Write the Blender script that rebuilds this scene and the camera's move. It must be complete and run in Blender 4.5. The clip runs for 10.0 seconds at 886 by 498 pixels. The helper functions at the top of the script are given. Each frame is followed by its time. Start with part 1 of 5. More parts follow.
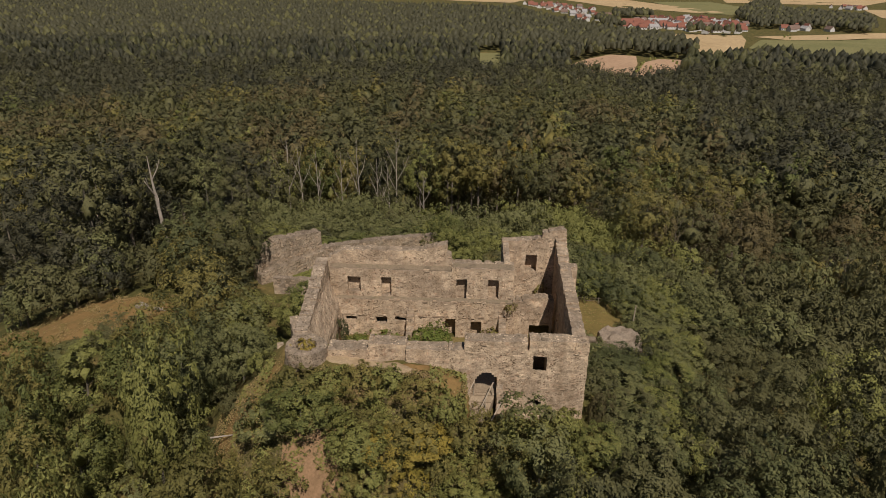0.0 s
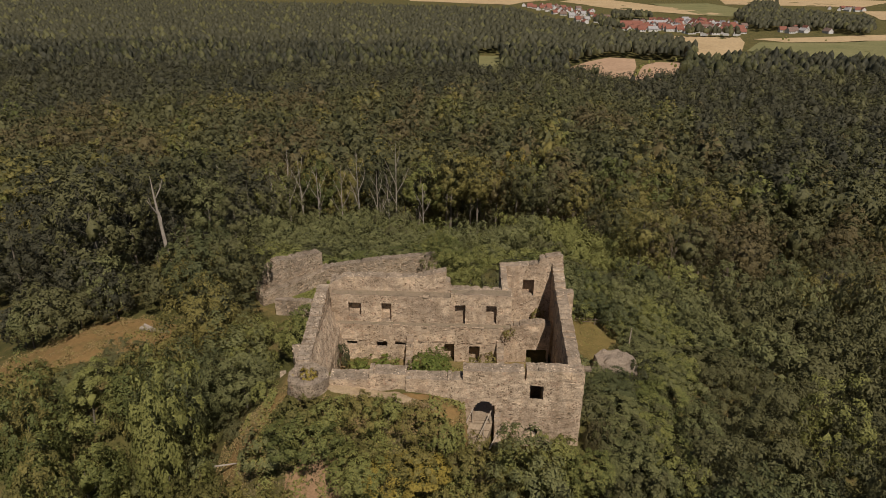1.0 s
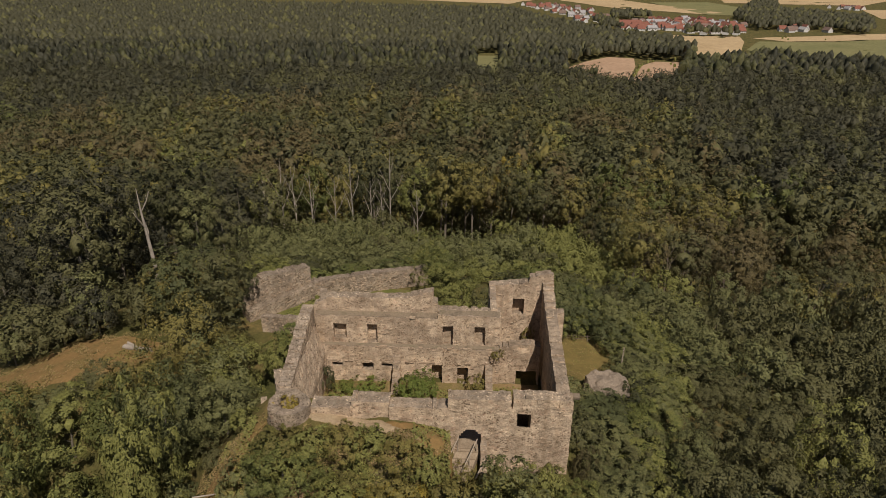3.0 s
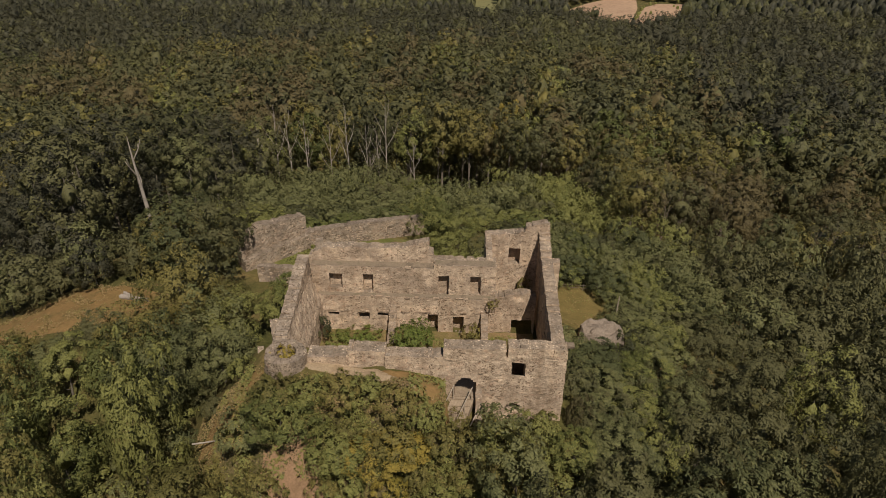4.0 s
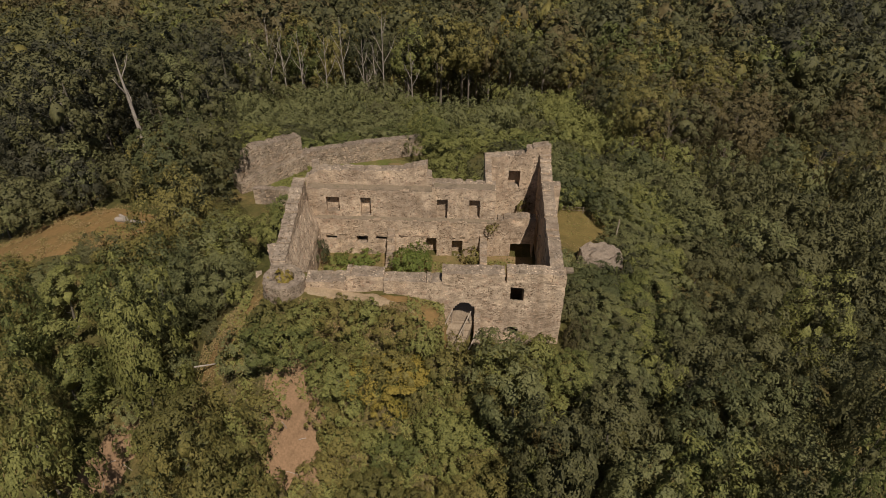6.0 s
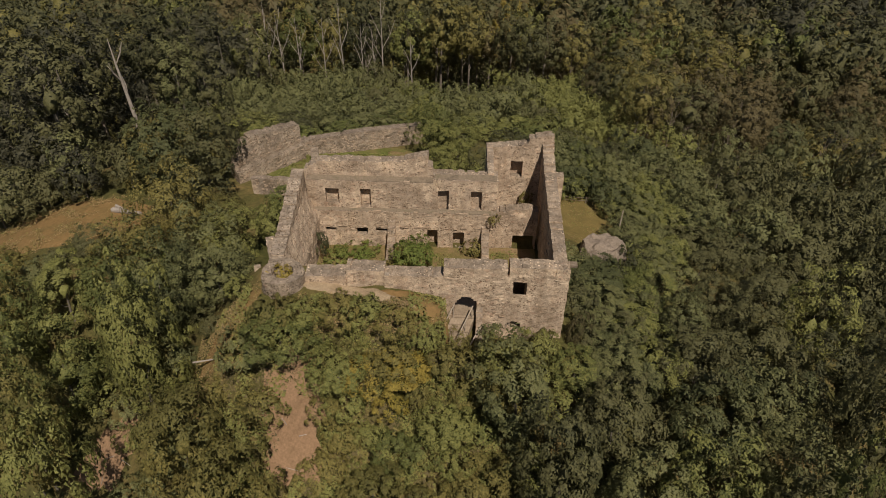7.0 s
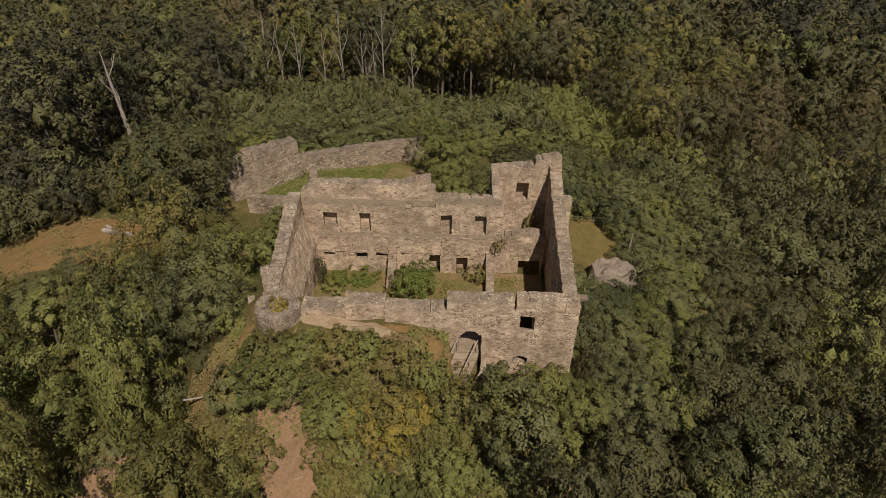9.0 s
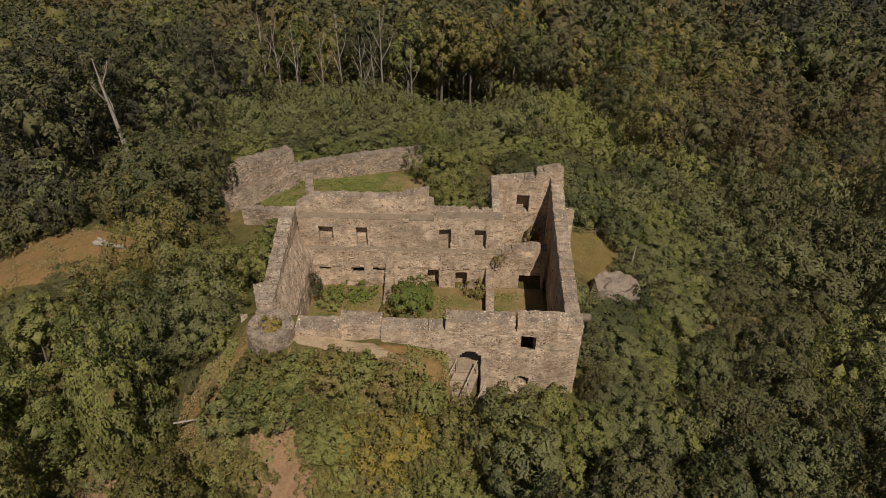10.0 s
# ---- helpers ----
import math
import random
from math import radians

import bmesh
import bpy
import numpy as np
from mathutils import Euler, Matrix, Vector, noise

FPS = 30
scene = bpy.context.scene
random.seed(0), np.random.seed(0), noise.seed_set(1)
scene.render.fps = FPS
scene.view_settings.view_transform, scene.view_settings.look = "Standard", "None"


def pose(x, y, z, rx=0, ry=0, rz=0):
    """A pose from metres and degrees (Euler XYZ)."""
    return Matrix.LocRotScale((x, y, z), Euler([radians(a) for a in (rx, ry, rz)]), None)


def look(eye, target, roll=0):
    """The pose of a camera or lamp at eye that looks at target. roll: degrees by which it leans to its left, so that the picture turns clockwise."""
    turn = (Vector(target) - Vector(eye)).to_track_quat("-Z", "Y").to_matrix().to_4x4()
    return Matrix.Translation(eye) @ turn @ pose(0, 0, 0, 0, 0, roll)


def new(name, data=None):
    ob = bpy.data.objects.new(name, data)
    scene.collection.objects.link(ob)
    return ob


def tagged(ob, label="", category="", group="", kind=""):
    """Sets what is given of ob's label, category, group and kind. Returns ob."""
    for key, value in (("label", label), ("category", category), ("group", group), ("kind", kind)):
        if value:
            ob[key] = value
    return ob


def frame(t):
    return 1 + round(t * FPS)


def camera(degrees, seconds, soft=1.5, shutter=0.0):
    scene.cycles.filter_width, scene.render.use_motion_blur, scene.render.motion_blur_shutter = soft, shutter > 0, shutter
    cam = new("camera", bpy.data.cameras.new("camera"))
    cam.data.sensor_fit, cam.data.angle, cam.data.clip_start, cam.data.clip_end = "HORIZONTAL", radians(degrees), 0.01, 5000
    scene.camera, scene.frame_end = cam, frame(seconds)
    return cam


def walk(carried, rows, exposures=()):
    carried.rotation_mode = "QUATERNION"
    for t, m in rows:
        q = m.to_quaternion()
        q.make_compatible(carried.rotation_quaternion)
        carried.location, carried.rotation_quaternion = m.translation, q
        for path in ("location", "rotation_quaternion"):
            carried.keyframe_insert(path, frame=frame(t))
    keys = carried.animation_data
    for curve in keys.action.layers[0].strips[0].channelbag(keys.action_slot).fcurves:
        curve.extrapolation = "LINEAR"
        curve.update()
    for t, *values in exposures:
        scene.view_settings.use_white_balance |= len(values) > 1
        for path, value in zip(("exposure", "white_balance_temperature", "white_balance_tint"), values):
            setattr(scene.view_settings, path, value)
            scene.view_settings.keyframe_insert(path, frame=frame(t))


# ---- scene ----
cam = camera(68.0, 10.0, soft=0.7)
PATH = [
    (0, (1.28, -44.169, 32.097), (1.212, -42.333, 31.305), 0.7),
    (0.5, (1.266, -44.273, 33.5), (1.197, -42.437, 32.71), 0.7),
    (1, (1.33, -44.336, 34.832), (1.263, -42.499, 34.043), 0.6),
    (1.5, (1.552, -44.053, 35.698), (1.485, -42.217, 34.907), 0.6),
    (2, (1.839, -43.352, 36.064), (1.772, -41.516, 35.275), 0.6),
    (3.5, (2.555, -41.833, 36.029), (2.49, -40.001, 35.229), 0.5),
    (4, (2.572, -41.697, 36.041), (2.517, -39.93, 35.105), 0.6),
    (4.5, (2.602, -41.484, 36.075), (2.55, -39.748, 35.084), 0.6),
    (5, (2.608, -41.246, 36.06), (2.558, -39.528, 35.039), 0.6),
    (5.5, (2.581, -41.083, 36.086), (2.534, -39.409, 34.994), 0.7),
    (6, (2.562, -40.769, 36.122), (2.517, -39.133, 34.973), 0.7),
    (6.2, (2.533, -40.561, 36.129), (2.491, -38.94, 34.958), 0.8),
    (7.5, (2.205, -38.913, 36.361), (2.164, -37.306, 35.17), 0.7),
    (8, (2.11, -38.145, 36.507), (2.069, -36.539, 35.316), 0.7),
    (8.5, (2.053, -37.219, 36.613), (2.01, -35.613, 35.421), 0.7),
    (9, (2.049, -36.18, 36.649), (2.005, -34.573, 35.458), 0.7),
    (9.5, (2.06, -35.17, 36.71), (2.016, -33.564, 35.52), 0.6),
    (10, (2.098, -34.267, 36.772), (2.054, -32.66, 35.582), 0.6),
]
walk(cam, [(t, look(eye, target, roll)) for t, eye, target, roll in PATH])


# ---- world, sun, exposure ----
SUN_ELEV, SUN_AZ = 55.0, 21.0          # azimuth: degrees east of straight behind the first view
world = bpy.data.worlds.new("sky")
scene.world = world
world.use_nodes = True
wn = world.node_tree.nodes
sky = wn.new("ShaderNodeTexSky")
sky.sky_type, sky.sun_disc = "NISHITA", False
sky.sun_elevation, sky.sun_rotation = radians(SUN_ELEV), radians(180 - SUN_AZ)
wn["Background"].inputs["Strength"].default_value = 0.043
world.node_tree.links.new(sky.outputs["Color"], wn["Background"].inputs["Color"])
sun = new("sun", bpy.data.lights.new("sun", "SUN"))
sun.data.energy, sun.data.angle, sun.data.color = 5.0, radians(0.6), (1.0, 0.92, 0.83)
sa, se = radians(SUN_AZ), radians(SUN_ELEV)
sun.matrix_world = look((40 * math.sin(sa), -40 * math.cos(sa), 40 * math.tan(se)), (0, 0, 0))
scene.view_settings.exposure = -0.14

# ---- materials ----


def material(name, rough=0.9, spec=0.2):
    m = bpy.data.materials.new(name)
    m.use_nodes = True
    nt = m.node_tree
    bsdf = nt.nodes["Principled BSDF"]
    bsdf.inputs["Roughness"].default_value = rough
    bsdf.inputs["Specular IOR Level"].default_value = spec
    return m, nt, bsdf


def node(nt, kind, **sets):
    n = nt.nodes.new(kind)
    for key, value in sets.items():
        n.inputs[key.replace("_", " ")].default_value = value
    return n


def noise_tex(nt, vec, scale, detail=4.0, rough=0.6):
    n = node(nt, "ShaderNodeTexNoise", Scale=scale, Detail=detail, Roughness=rough)
    nt.links.new(vec, n.inputs["Vector"])
    return n.outputs["Fac"]


def ramp(nt, fac, stops):
    n = nt.nodes.new("ShaderNodeValToRGB")
    while len(n.color_ramp.elements) < len(stops):
        n.color_ramp.elements.new(0.5)
    for e, (pos, col) in zip(n.color_ramp.elements, stops):
        e.position, e.color = pos, (*col, 1)
    nt.links.new(fac, n.inputs["Fac"])
    return n.outputs["Color"]


def mix(nt, fac, a, b, blend="MIX"):
    n = nt.nodes.new("ShaderNodeMix")
    n.data_type, n.blend_type = "RGBA", blend
    for sock, v in ((n.inputs[0], fac), (n.inputs[6], a), (n.inputs[7], b)):
        if isinstance(v, bpy.types.NodeSocket):
            nt.links.new(v, sock)
        elif isinstance(v, (int, float)):
            sock.default_value = v
        else:
            sock.default_value = (*v, 1)
    return n.outputs[2]


def bump(nt, bsdf, height, strength, dist):
    n = node(nt, "ShaderNodeBump", Strength=strength, Distance=dist)
    nt.links.new(height, n.inputs["Height"])
    nt.links.new(n.outputs["Normal"], bsdf.inputs["Normal"])


def coords(nt):
    return nt.nodes.new("ShaderNodeNewGeometry").outputs["Position"]


def scaled(nt, p, k):
    n = nt.nodes.new("ShaderNodeVectorMath")
    n.operation = "MULTIPLY"
    n.inputs[1].default_value = k
    nt.links.new(p, n.inputs[0])
    return n.outputs[0]


def cells_of(nt, p, scale, feature="F1"):
    n = node(nt, "ShaderNodeTexVoronoi", Scale=scale)
    n.feature = feature
    nt.links.new(p, n.inputs["Vector"])
    return n


def part_of(nt, col):
    n = nt.nodes.new("ShaderNodeSeparateColor")
    nt.links.new(col, n.inputs[0])
    return n.outputs


def stone_material(name, light, dark, stain, stone=3.6, mortar=(0.37, 0.285, 0.205), lichen=(0.200, 0.162, 0.124), pits=0.0):
    """Rubble masonry half hidden by lime mortar: single stones, open joints, pits, stains, lichen on level tops."""
    m, nt, bsdf = material(name, 0.95, 0.1)
    geo = nt.nodes.new("ShaderNodeNewGeometry")
    p = geo.outputs["Position"]
    warp = node(nt, "ShaderNodeTexNoise", Scale=1.3, Detail=2.0)
    nt.links.new(p, warp.inputs["Vector"])
    add = nt.nodes.new("ShaderNodeVectorMath")
    add.operation = "MULTIPLY_ADD"
    add.inputs[1].default_value = (0.5, 0.5, 0.5)
    nt.links.new(warp.outputs["Color"], add.inputs[0])
    nt.links.new(scaled(nt, p, (1, 1, 1.35)), add.inputs[2])
    q = add.outputs[0]
    tint = part_of(nt, cells_of(nt, q, stone).outputs["Color"])
    edge = cells_of(nt, q, stone, "DISTANCE_TO_EDGE").outputs["Distance"]
    red = (light[0] * 1.02, light[1] * 0.84, light[2] * 0.8)
    pale = [min(1, c * 1.28) for c in light]
    col = ramp(nt, tint[0], [(0.0, dark), (0.22, light), (0.55, [c * 0.93 for c in light]), (0.78, red), (0.86, light), (1.0, pale)])
    # lime mortar lying over the stones
    wash = ramp(nt, noise_tex(nt, p, 1.5, 6.0, 0.7), [(0.36, (0.25, 0.25, 0.25)), (0.58, (0.95, 0.95, 0.95))])
    col = mix(nt, wash, col, mortar)
    rough_joint = ramp(nt, noise_tex(nt, p, 2.3, 4.0, 0.65), [(0.50, (0, 0, 0)), (0.64, (0.75, 0.75, 0.75))])
    joint = ramp(nt, edge, [(0.015, (1, 1, 1)), (0.08, (0, 0, 0))])
    col = mix(nt, mix(nt, 1.0, joint, rough_joint, "MULTIPLY"), col, [c * 0.36 for c in mortar])
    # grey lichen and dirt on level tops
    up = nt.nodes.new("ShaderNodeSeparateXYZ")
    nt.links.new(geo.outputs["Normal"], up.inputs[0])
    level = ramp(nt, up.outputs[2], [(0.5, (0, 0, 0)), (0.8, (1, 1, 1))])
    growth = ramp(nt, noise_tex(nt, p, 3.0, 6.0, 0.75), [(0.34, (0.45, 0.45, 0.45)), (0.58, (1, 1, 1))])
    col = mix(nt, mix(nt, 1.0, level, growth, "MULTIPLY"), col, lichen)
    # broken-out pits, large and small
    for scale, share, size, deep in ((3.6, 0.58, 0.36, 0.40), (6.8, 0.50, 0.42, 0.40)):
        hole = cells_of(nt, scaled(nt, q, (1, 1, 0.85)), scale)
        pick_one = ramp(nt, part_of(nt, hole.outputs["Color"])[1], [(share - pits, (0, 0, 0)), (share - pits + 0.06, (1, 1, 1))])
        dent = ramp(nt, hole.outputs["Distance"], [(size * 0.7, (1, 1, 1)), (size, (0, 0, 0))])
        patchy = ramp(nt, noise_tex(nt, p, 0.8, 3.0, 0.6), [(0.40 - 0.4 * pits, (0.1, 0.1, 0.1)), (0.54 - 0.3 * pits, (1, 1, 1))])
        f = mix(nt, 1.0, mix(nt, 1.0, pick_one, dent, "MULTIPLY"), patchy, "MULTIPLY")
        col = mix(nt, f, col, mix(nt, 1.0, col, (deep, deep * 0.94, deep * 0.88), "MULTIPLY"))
    chip = cells_of(nt, q, 5.2)
    fleck = mix(nt, 1.0, ramp(nt, part_of(nt, chip.outputs["Color"])[2], [(0.74, (0, 0, 0)), (0.80, (0.8, 0.8, 0.8))]), ramp(nt, chip.outputs["Distance"], [(0.26, (1, 1, 1)), (0.40, (0, 0, 0))]), "MULTIPLY")
    col = mix(nt, fleck, col, [min(1, c * 1.35) for c in mortar])
    big = ramp(nt, noise_tex(nt, p, 0.33, 5.0, 0.65), [(0.42, (0, 0, 0)), (0.66, (0.6, 0.6, 0.6))])
    col = mix(nt, big, col, stain)
    cloud = ramp(nt, noise_tex(nt, p, 0.6, 5.0, 0.68), [(0.34, (0.74, 0.72, 0.70)), (0.50, (1.0, 1.0, 1.0)), (0.64, (1.34, 1.33, 1.30))])
    col = mix(nt, 1.0, col, cloud, "MULTIPLY")
    grain = ramp(nt, noise_tex(nt, p, 9.0, 5.0, 0.7), [(0.25, (0.70, 0.68, 0.66)), (0.6, (1.08, 1.07, 1.05))])
    col = mix(nt, 1.0, col, grain, "MULTIPLY")
    streak = ramp(nt, noise_tex(nt, scaled(nt, p, (1.6, 1.6, 0.2)), 1.0, 5.0, 0.7), [(0.36, (0.82, 0.80, 0.77)), (0.56, (1.0, 1.0, 1.0))])
    col = mix(nt, 1.0, col, streak, "MULTIPLY")
    nt.links.new(col, bsdf.inputs["Base Color"])
    h = mix(nt, 0.6, edge, noise_tex(nt, p, 6.0, 6.0, 0.72))
    bump(nt, bsdf, h, 0.6, 0.08)
    return m


def leaf_material(name, tones, spread=0.6):
    """Foliage: tones from deep to bright, varied tree by tree, patch by patch and leaf by leaf."""
    m, nt, bsdf = material(name, 0.62, 0.25)
    g = nt.nodes.new("ShaderNodeNewGeometry")
    info = nt.nodes.new("ShaderNodeObjectInfo")
    own = nt.nodes.new("ShaderNodeAttribute")
    own.attribute_name = "tone"

    def sums(a, scale, b):
        q = nt.nodes.new("ShaderNodeMath")
        q.operation = "MULTIPLY_ADD"
        for sock, v in zip(q.inputs, (a, scale, b)):
            if isinstance(v, (int, float)):
                sock.default_value = v
            else:
                nt.links.new(v, sock)
        return q.outputs[0]
    p = g.outputs["Position"]
    f = sums(g.outputs["Random Per Island"], 0.24, noise_tex(nt, p, 0.16, 3.0, 0.6))
    f = sums(info.outputs["Random"], spread, f)
    f = sums(own.outputs["Fac"], spread, f)
    f = sums(noise_tex(nt, p, 1.4, 3.0, 0.6), 0.25, f)
    f = sums(noise_tex(nt, p, 0.013, 3.0, 0.5), 0.7, sums(f, 1.0, -0.35))
    n = len(tones)
    col = ramp(nt, f, [(0.42 + 0.86 * k / (n - 1), t) for k, t in enumerate(tones)])
    # fine leaf mottling; its dark specks also paint in shaded gaps between leaves
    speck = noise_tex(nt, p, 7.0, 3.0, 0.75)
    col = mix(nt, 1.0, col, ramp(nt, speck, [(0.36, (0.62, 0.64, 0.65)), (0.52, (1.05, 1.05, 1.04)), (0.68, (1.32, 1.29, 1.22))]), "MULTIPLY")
    clump = noise_tex(nt, p, 1.25, 6.0, 0.78)
    bump(nt, bsdf, clump, 0.6, 0.3)
    nt.links.new(col, bsdf.inputs["Base Color"])
    tr = nt.nodes.new("ShaderNodeBsdfTranslucent")
    nt.links.new(col, tr.inputs["Color"])
    mx = nt.nodes.new("ShaderNodeMixShader")
    mx.inputs[0].default_value = 0.16
    out = nt.nodes["Material Output"]
    nt.links.new(bsdf.outputs[0], mx.inputs[1])
    nt.links.new(tr.outputs[0], mx.inputs[2])
    nt.links.new(mx.outputs[0], out.inputs["Surface"])
    return m


def plain_material(name, tones, scale=2.0, fine=18.0, rough=0.9, strength=0.5, dist=0.03):
    m, nt, bsdf = material(name, rough, 0.15)
    p = coords(nt)
    n = len(tones)
    col = ramp(nt, noise_tex(nt, p, scale, 6.0, 0.65), [(0.3 + 0.4 * k / (n - 1), t) for k, t in enumerate(tones)])
    g = noise_tex(nt, p, fine, 5.0, 0.7)
    col = mix(nt, 1.0, col, ramp(nt, g, [(0.3, (0.7, 0.7, 0.7)), (0.65, (1.1, 1.1, 1.1))]), "MULTIPLY")
    nt.links.new(col, bsdf.inputs["Base Color"])
    bump(nt, bsdf, g, strength, dist)
    return m


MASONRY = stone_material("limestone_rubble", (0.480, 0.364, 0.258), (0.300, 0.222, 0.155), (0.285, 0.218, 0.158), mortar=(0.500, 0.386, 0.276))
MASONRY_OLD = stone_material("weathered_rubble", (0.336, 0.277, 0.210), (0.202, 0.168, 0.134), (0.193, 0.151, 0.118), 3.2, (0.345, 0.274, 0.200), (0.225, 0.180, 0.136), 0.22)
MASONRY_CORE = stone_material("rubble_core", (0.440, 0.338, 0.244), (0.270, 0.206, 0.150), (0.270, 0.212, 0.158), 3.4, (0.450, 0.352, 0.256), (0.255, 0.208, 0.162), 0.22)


def piece_material(name, tones):
    """Single stones: each its own tone, with lichen and pits."""
    m, nt, bsdf = material(name, 0.95, 0.1)
    g = nt.nodes.new("ShaderNodeNewGeometry")
    info = nt.nodes.new("ShaderNodeObjectInfo")
    a = node(nt, "ShaderNodeMath")
    a.operation = "ADD"
    nt.links.new(g.outputs["Random Per Island"], a.inputs[0])
    nt.links.new(info.outputs["Random"], a.inputs[1])
    f = node(nt, "ShaderNodeMath")
    f.operation = "FRACT"
    nt.links.new(a.outputs[0], f.inputs[0])
    n = len(tones)
    col = ramp(nt, f.outputs[0], [(k / (n - 1), t) for k, t in enumerate(tones)])
    p = g.outputs["Position"]
    col = mix(nt, 1.0, col, ramp(nt, noise_tex(nt, p, 8.0, 5.0, 0.7), [(0.3, (0.62, 0.6, 0.58)), (0.62, (1.08, 1.07, 1.05))]), "MULTIPLY")
    col = mix(nt, 1.0, col, ramp(nt, noise_tex(nt, p, 0.7, 5.0, 0.65), [(0.36, (0.66, 0.63, 0.6)), (0.6, (1.0, 1.0, 1.0))]), "MULTIPLY")
    nt.links.new(col, bsdf.inputs["Base Color"])
    bump(nt, bsdf, noise_tex(nt, p, 11.0, 6.0, 0.7), 0.8, 0.06)
    return m


STONE = piece_material("rubble_stone", [(0.330, 0.250, 0.176), (0.440, 0.338, 0.242), (0.475, 0.368, 0.264), (0.425, 0.318, 0.222), (0.460, 0.352, 0.250), (0.395, 0.300, 0.212), (0.510, 0.404, 0.296)])
CAPSTONE = piece_material("cap_stone", [(0.232, 0.185, 0.138), (0.310, 0.249, 0.189), (0.370, 0.305, 0.237), (0.267, 0.211, 0.155)])
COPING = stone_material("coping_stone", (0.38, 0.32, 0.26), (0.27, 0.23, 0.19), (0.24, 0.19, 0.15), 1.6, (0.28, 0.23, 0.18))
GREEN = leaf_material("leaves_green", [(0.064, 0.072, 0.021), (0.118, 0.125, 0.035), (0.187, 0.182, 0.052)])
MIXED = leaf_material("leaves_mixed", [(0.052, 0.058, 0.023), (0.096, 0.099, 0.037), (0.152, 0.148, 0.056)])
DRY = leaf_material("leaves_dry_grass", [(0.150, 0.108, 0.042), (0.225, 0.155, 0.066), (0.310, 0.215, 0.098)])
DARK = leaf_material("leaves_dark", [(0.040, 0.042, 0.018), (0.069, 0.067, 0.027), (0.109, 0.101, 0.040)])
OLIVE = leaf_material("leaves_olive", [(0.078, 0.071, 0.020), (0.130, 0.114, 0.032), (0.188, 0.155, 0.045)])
# conifers, and the tone that darkens the shaded stand beside the meadow
CONIFER_SHADE = leaf_material("leaves_conifer_shade", [(0.025, 0.026, 0.015), (0.042, 0.040, 0.022), (0.066, 0.061, 0.032)])
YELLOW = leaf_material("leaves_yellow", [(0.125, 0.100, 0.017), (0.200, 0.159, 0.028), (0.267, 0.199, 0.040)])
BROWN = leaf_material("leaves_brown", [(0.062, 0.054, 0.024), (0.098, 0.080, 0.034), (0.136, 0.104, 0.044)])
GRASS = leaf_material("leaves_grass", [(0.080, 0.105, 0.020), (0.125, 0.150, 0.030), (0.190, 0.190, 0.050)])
BARK = plain_material("bark", [(0.10, 0.085, 0.06), (0.20, 0.17, 0.13)], 1.5, 9.0, 0.95, 0.8, 0.05)
STEM = plain_material("grey_stem", [(0.13, 0.105, 0.08), (0.22, 0.18, 0.14)], 1.0, 9.0)
PALE_BARK = plain_material("pale_bark", [(0.25, 0.21, 0.17), (0.40, 0.34, 0.28)], 1.0, 9.0, 0.9, 0.6, 0.04)
SOIL = plain_material("sandy_soil", [(0.17, 0.105, 0.056), (0.27, 0.165, 0.092), (0.21, 0.13, 0.07)], 0.6, 6.0)
SAND = plain_material("path_sand", [(0.26, 0.185, 0.108), (0.36, 0.27, 0.17)], 0.8, 7.0)
TIMBER = plain_material("grey_timber", [(0.30, 0.24, 0.18), (0.40, 0.33, 0.25)], 3.0, 20.0)

# ---- ground ----


def smooth(a, b, t):
    t = np.clip((t - a) / (b - a), 0, 1)
    return t * t * (3 - 2 * t)


def wave(x, y, s, seed):
    return np.sin(x / s + seed) * np.cos(y / (s * 1.13) + seed * 2.1) + 0.5 * np.sin((x + y) / (s * 0.47) + seed * 1.7)


def hall_level(x, y):
    """The floor of the hall, with a bank of earth against its south wall."""
    return -0.9 + (4.9 - 3.0 * smooth(-8, 0, x)) * (1 - smooth(0.5, 6.8, y)) + wave(x, y, 1.7, 3.0) * 0.06


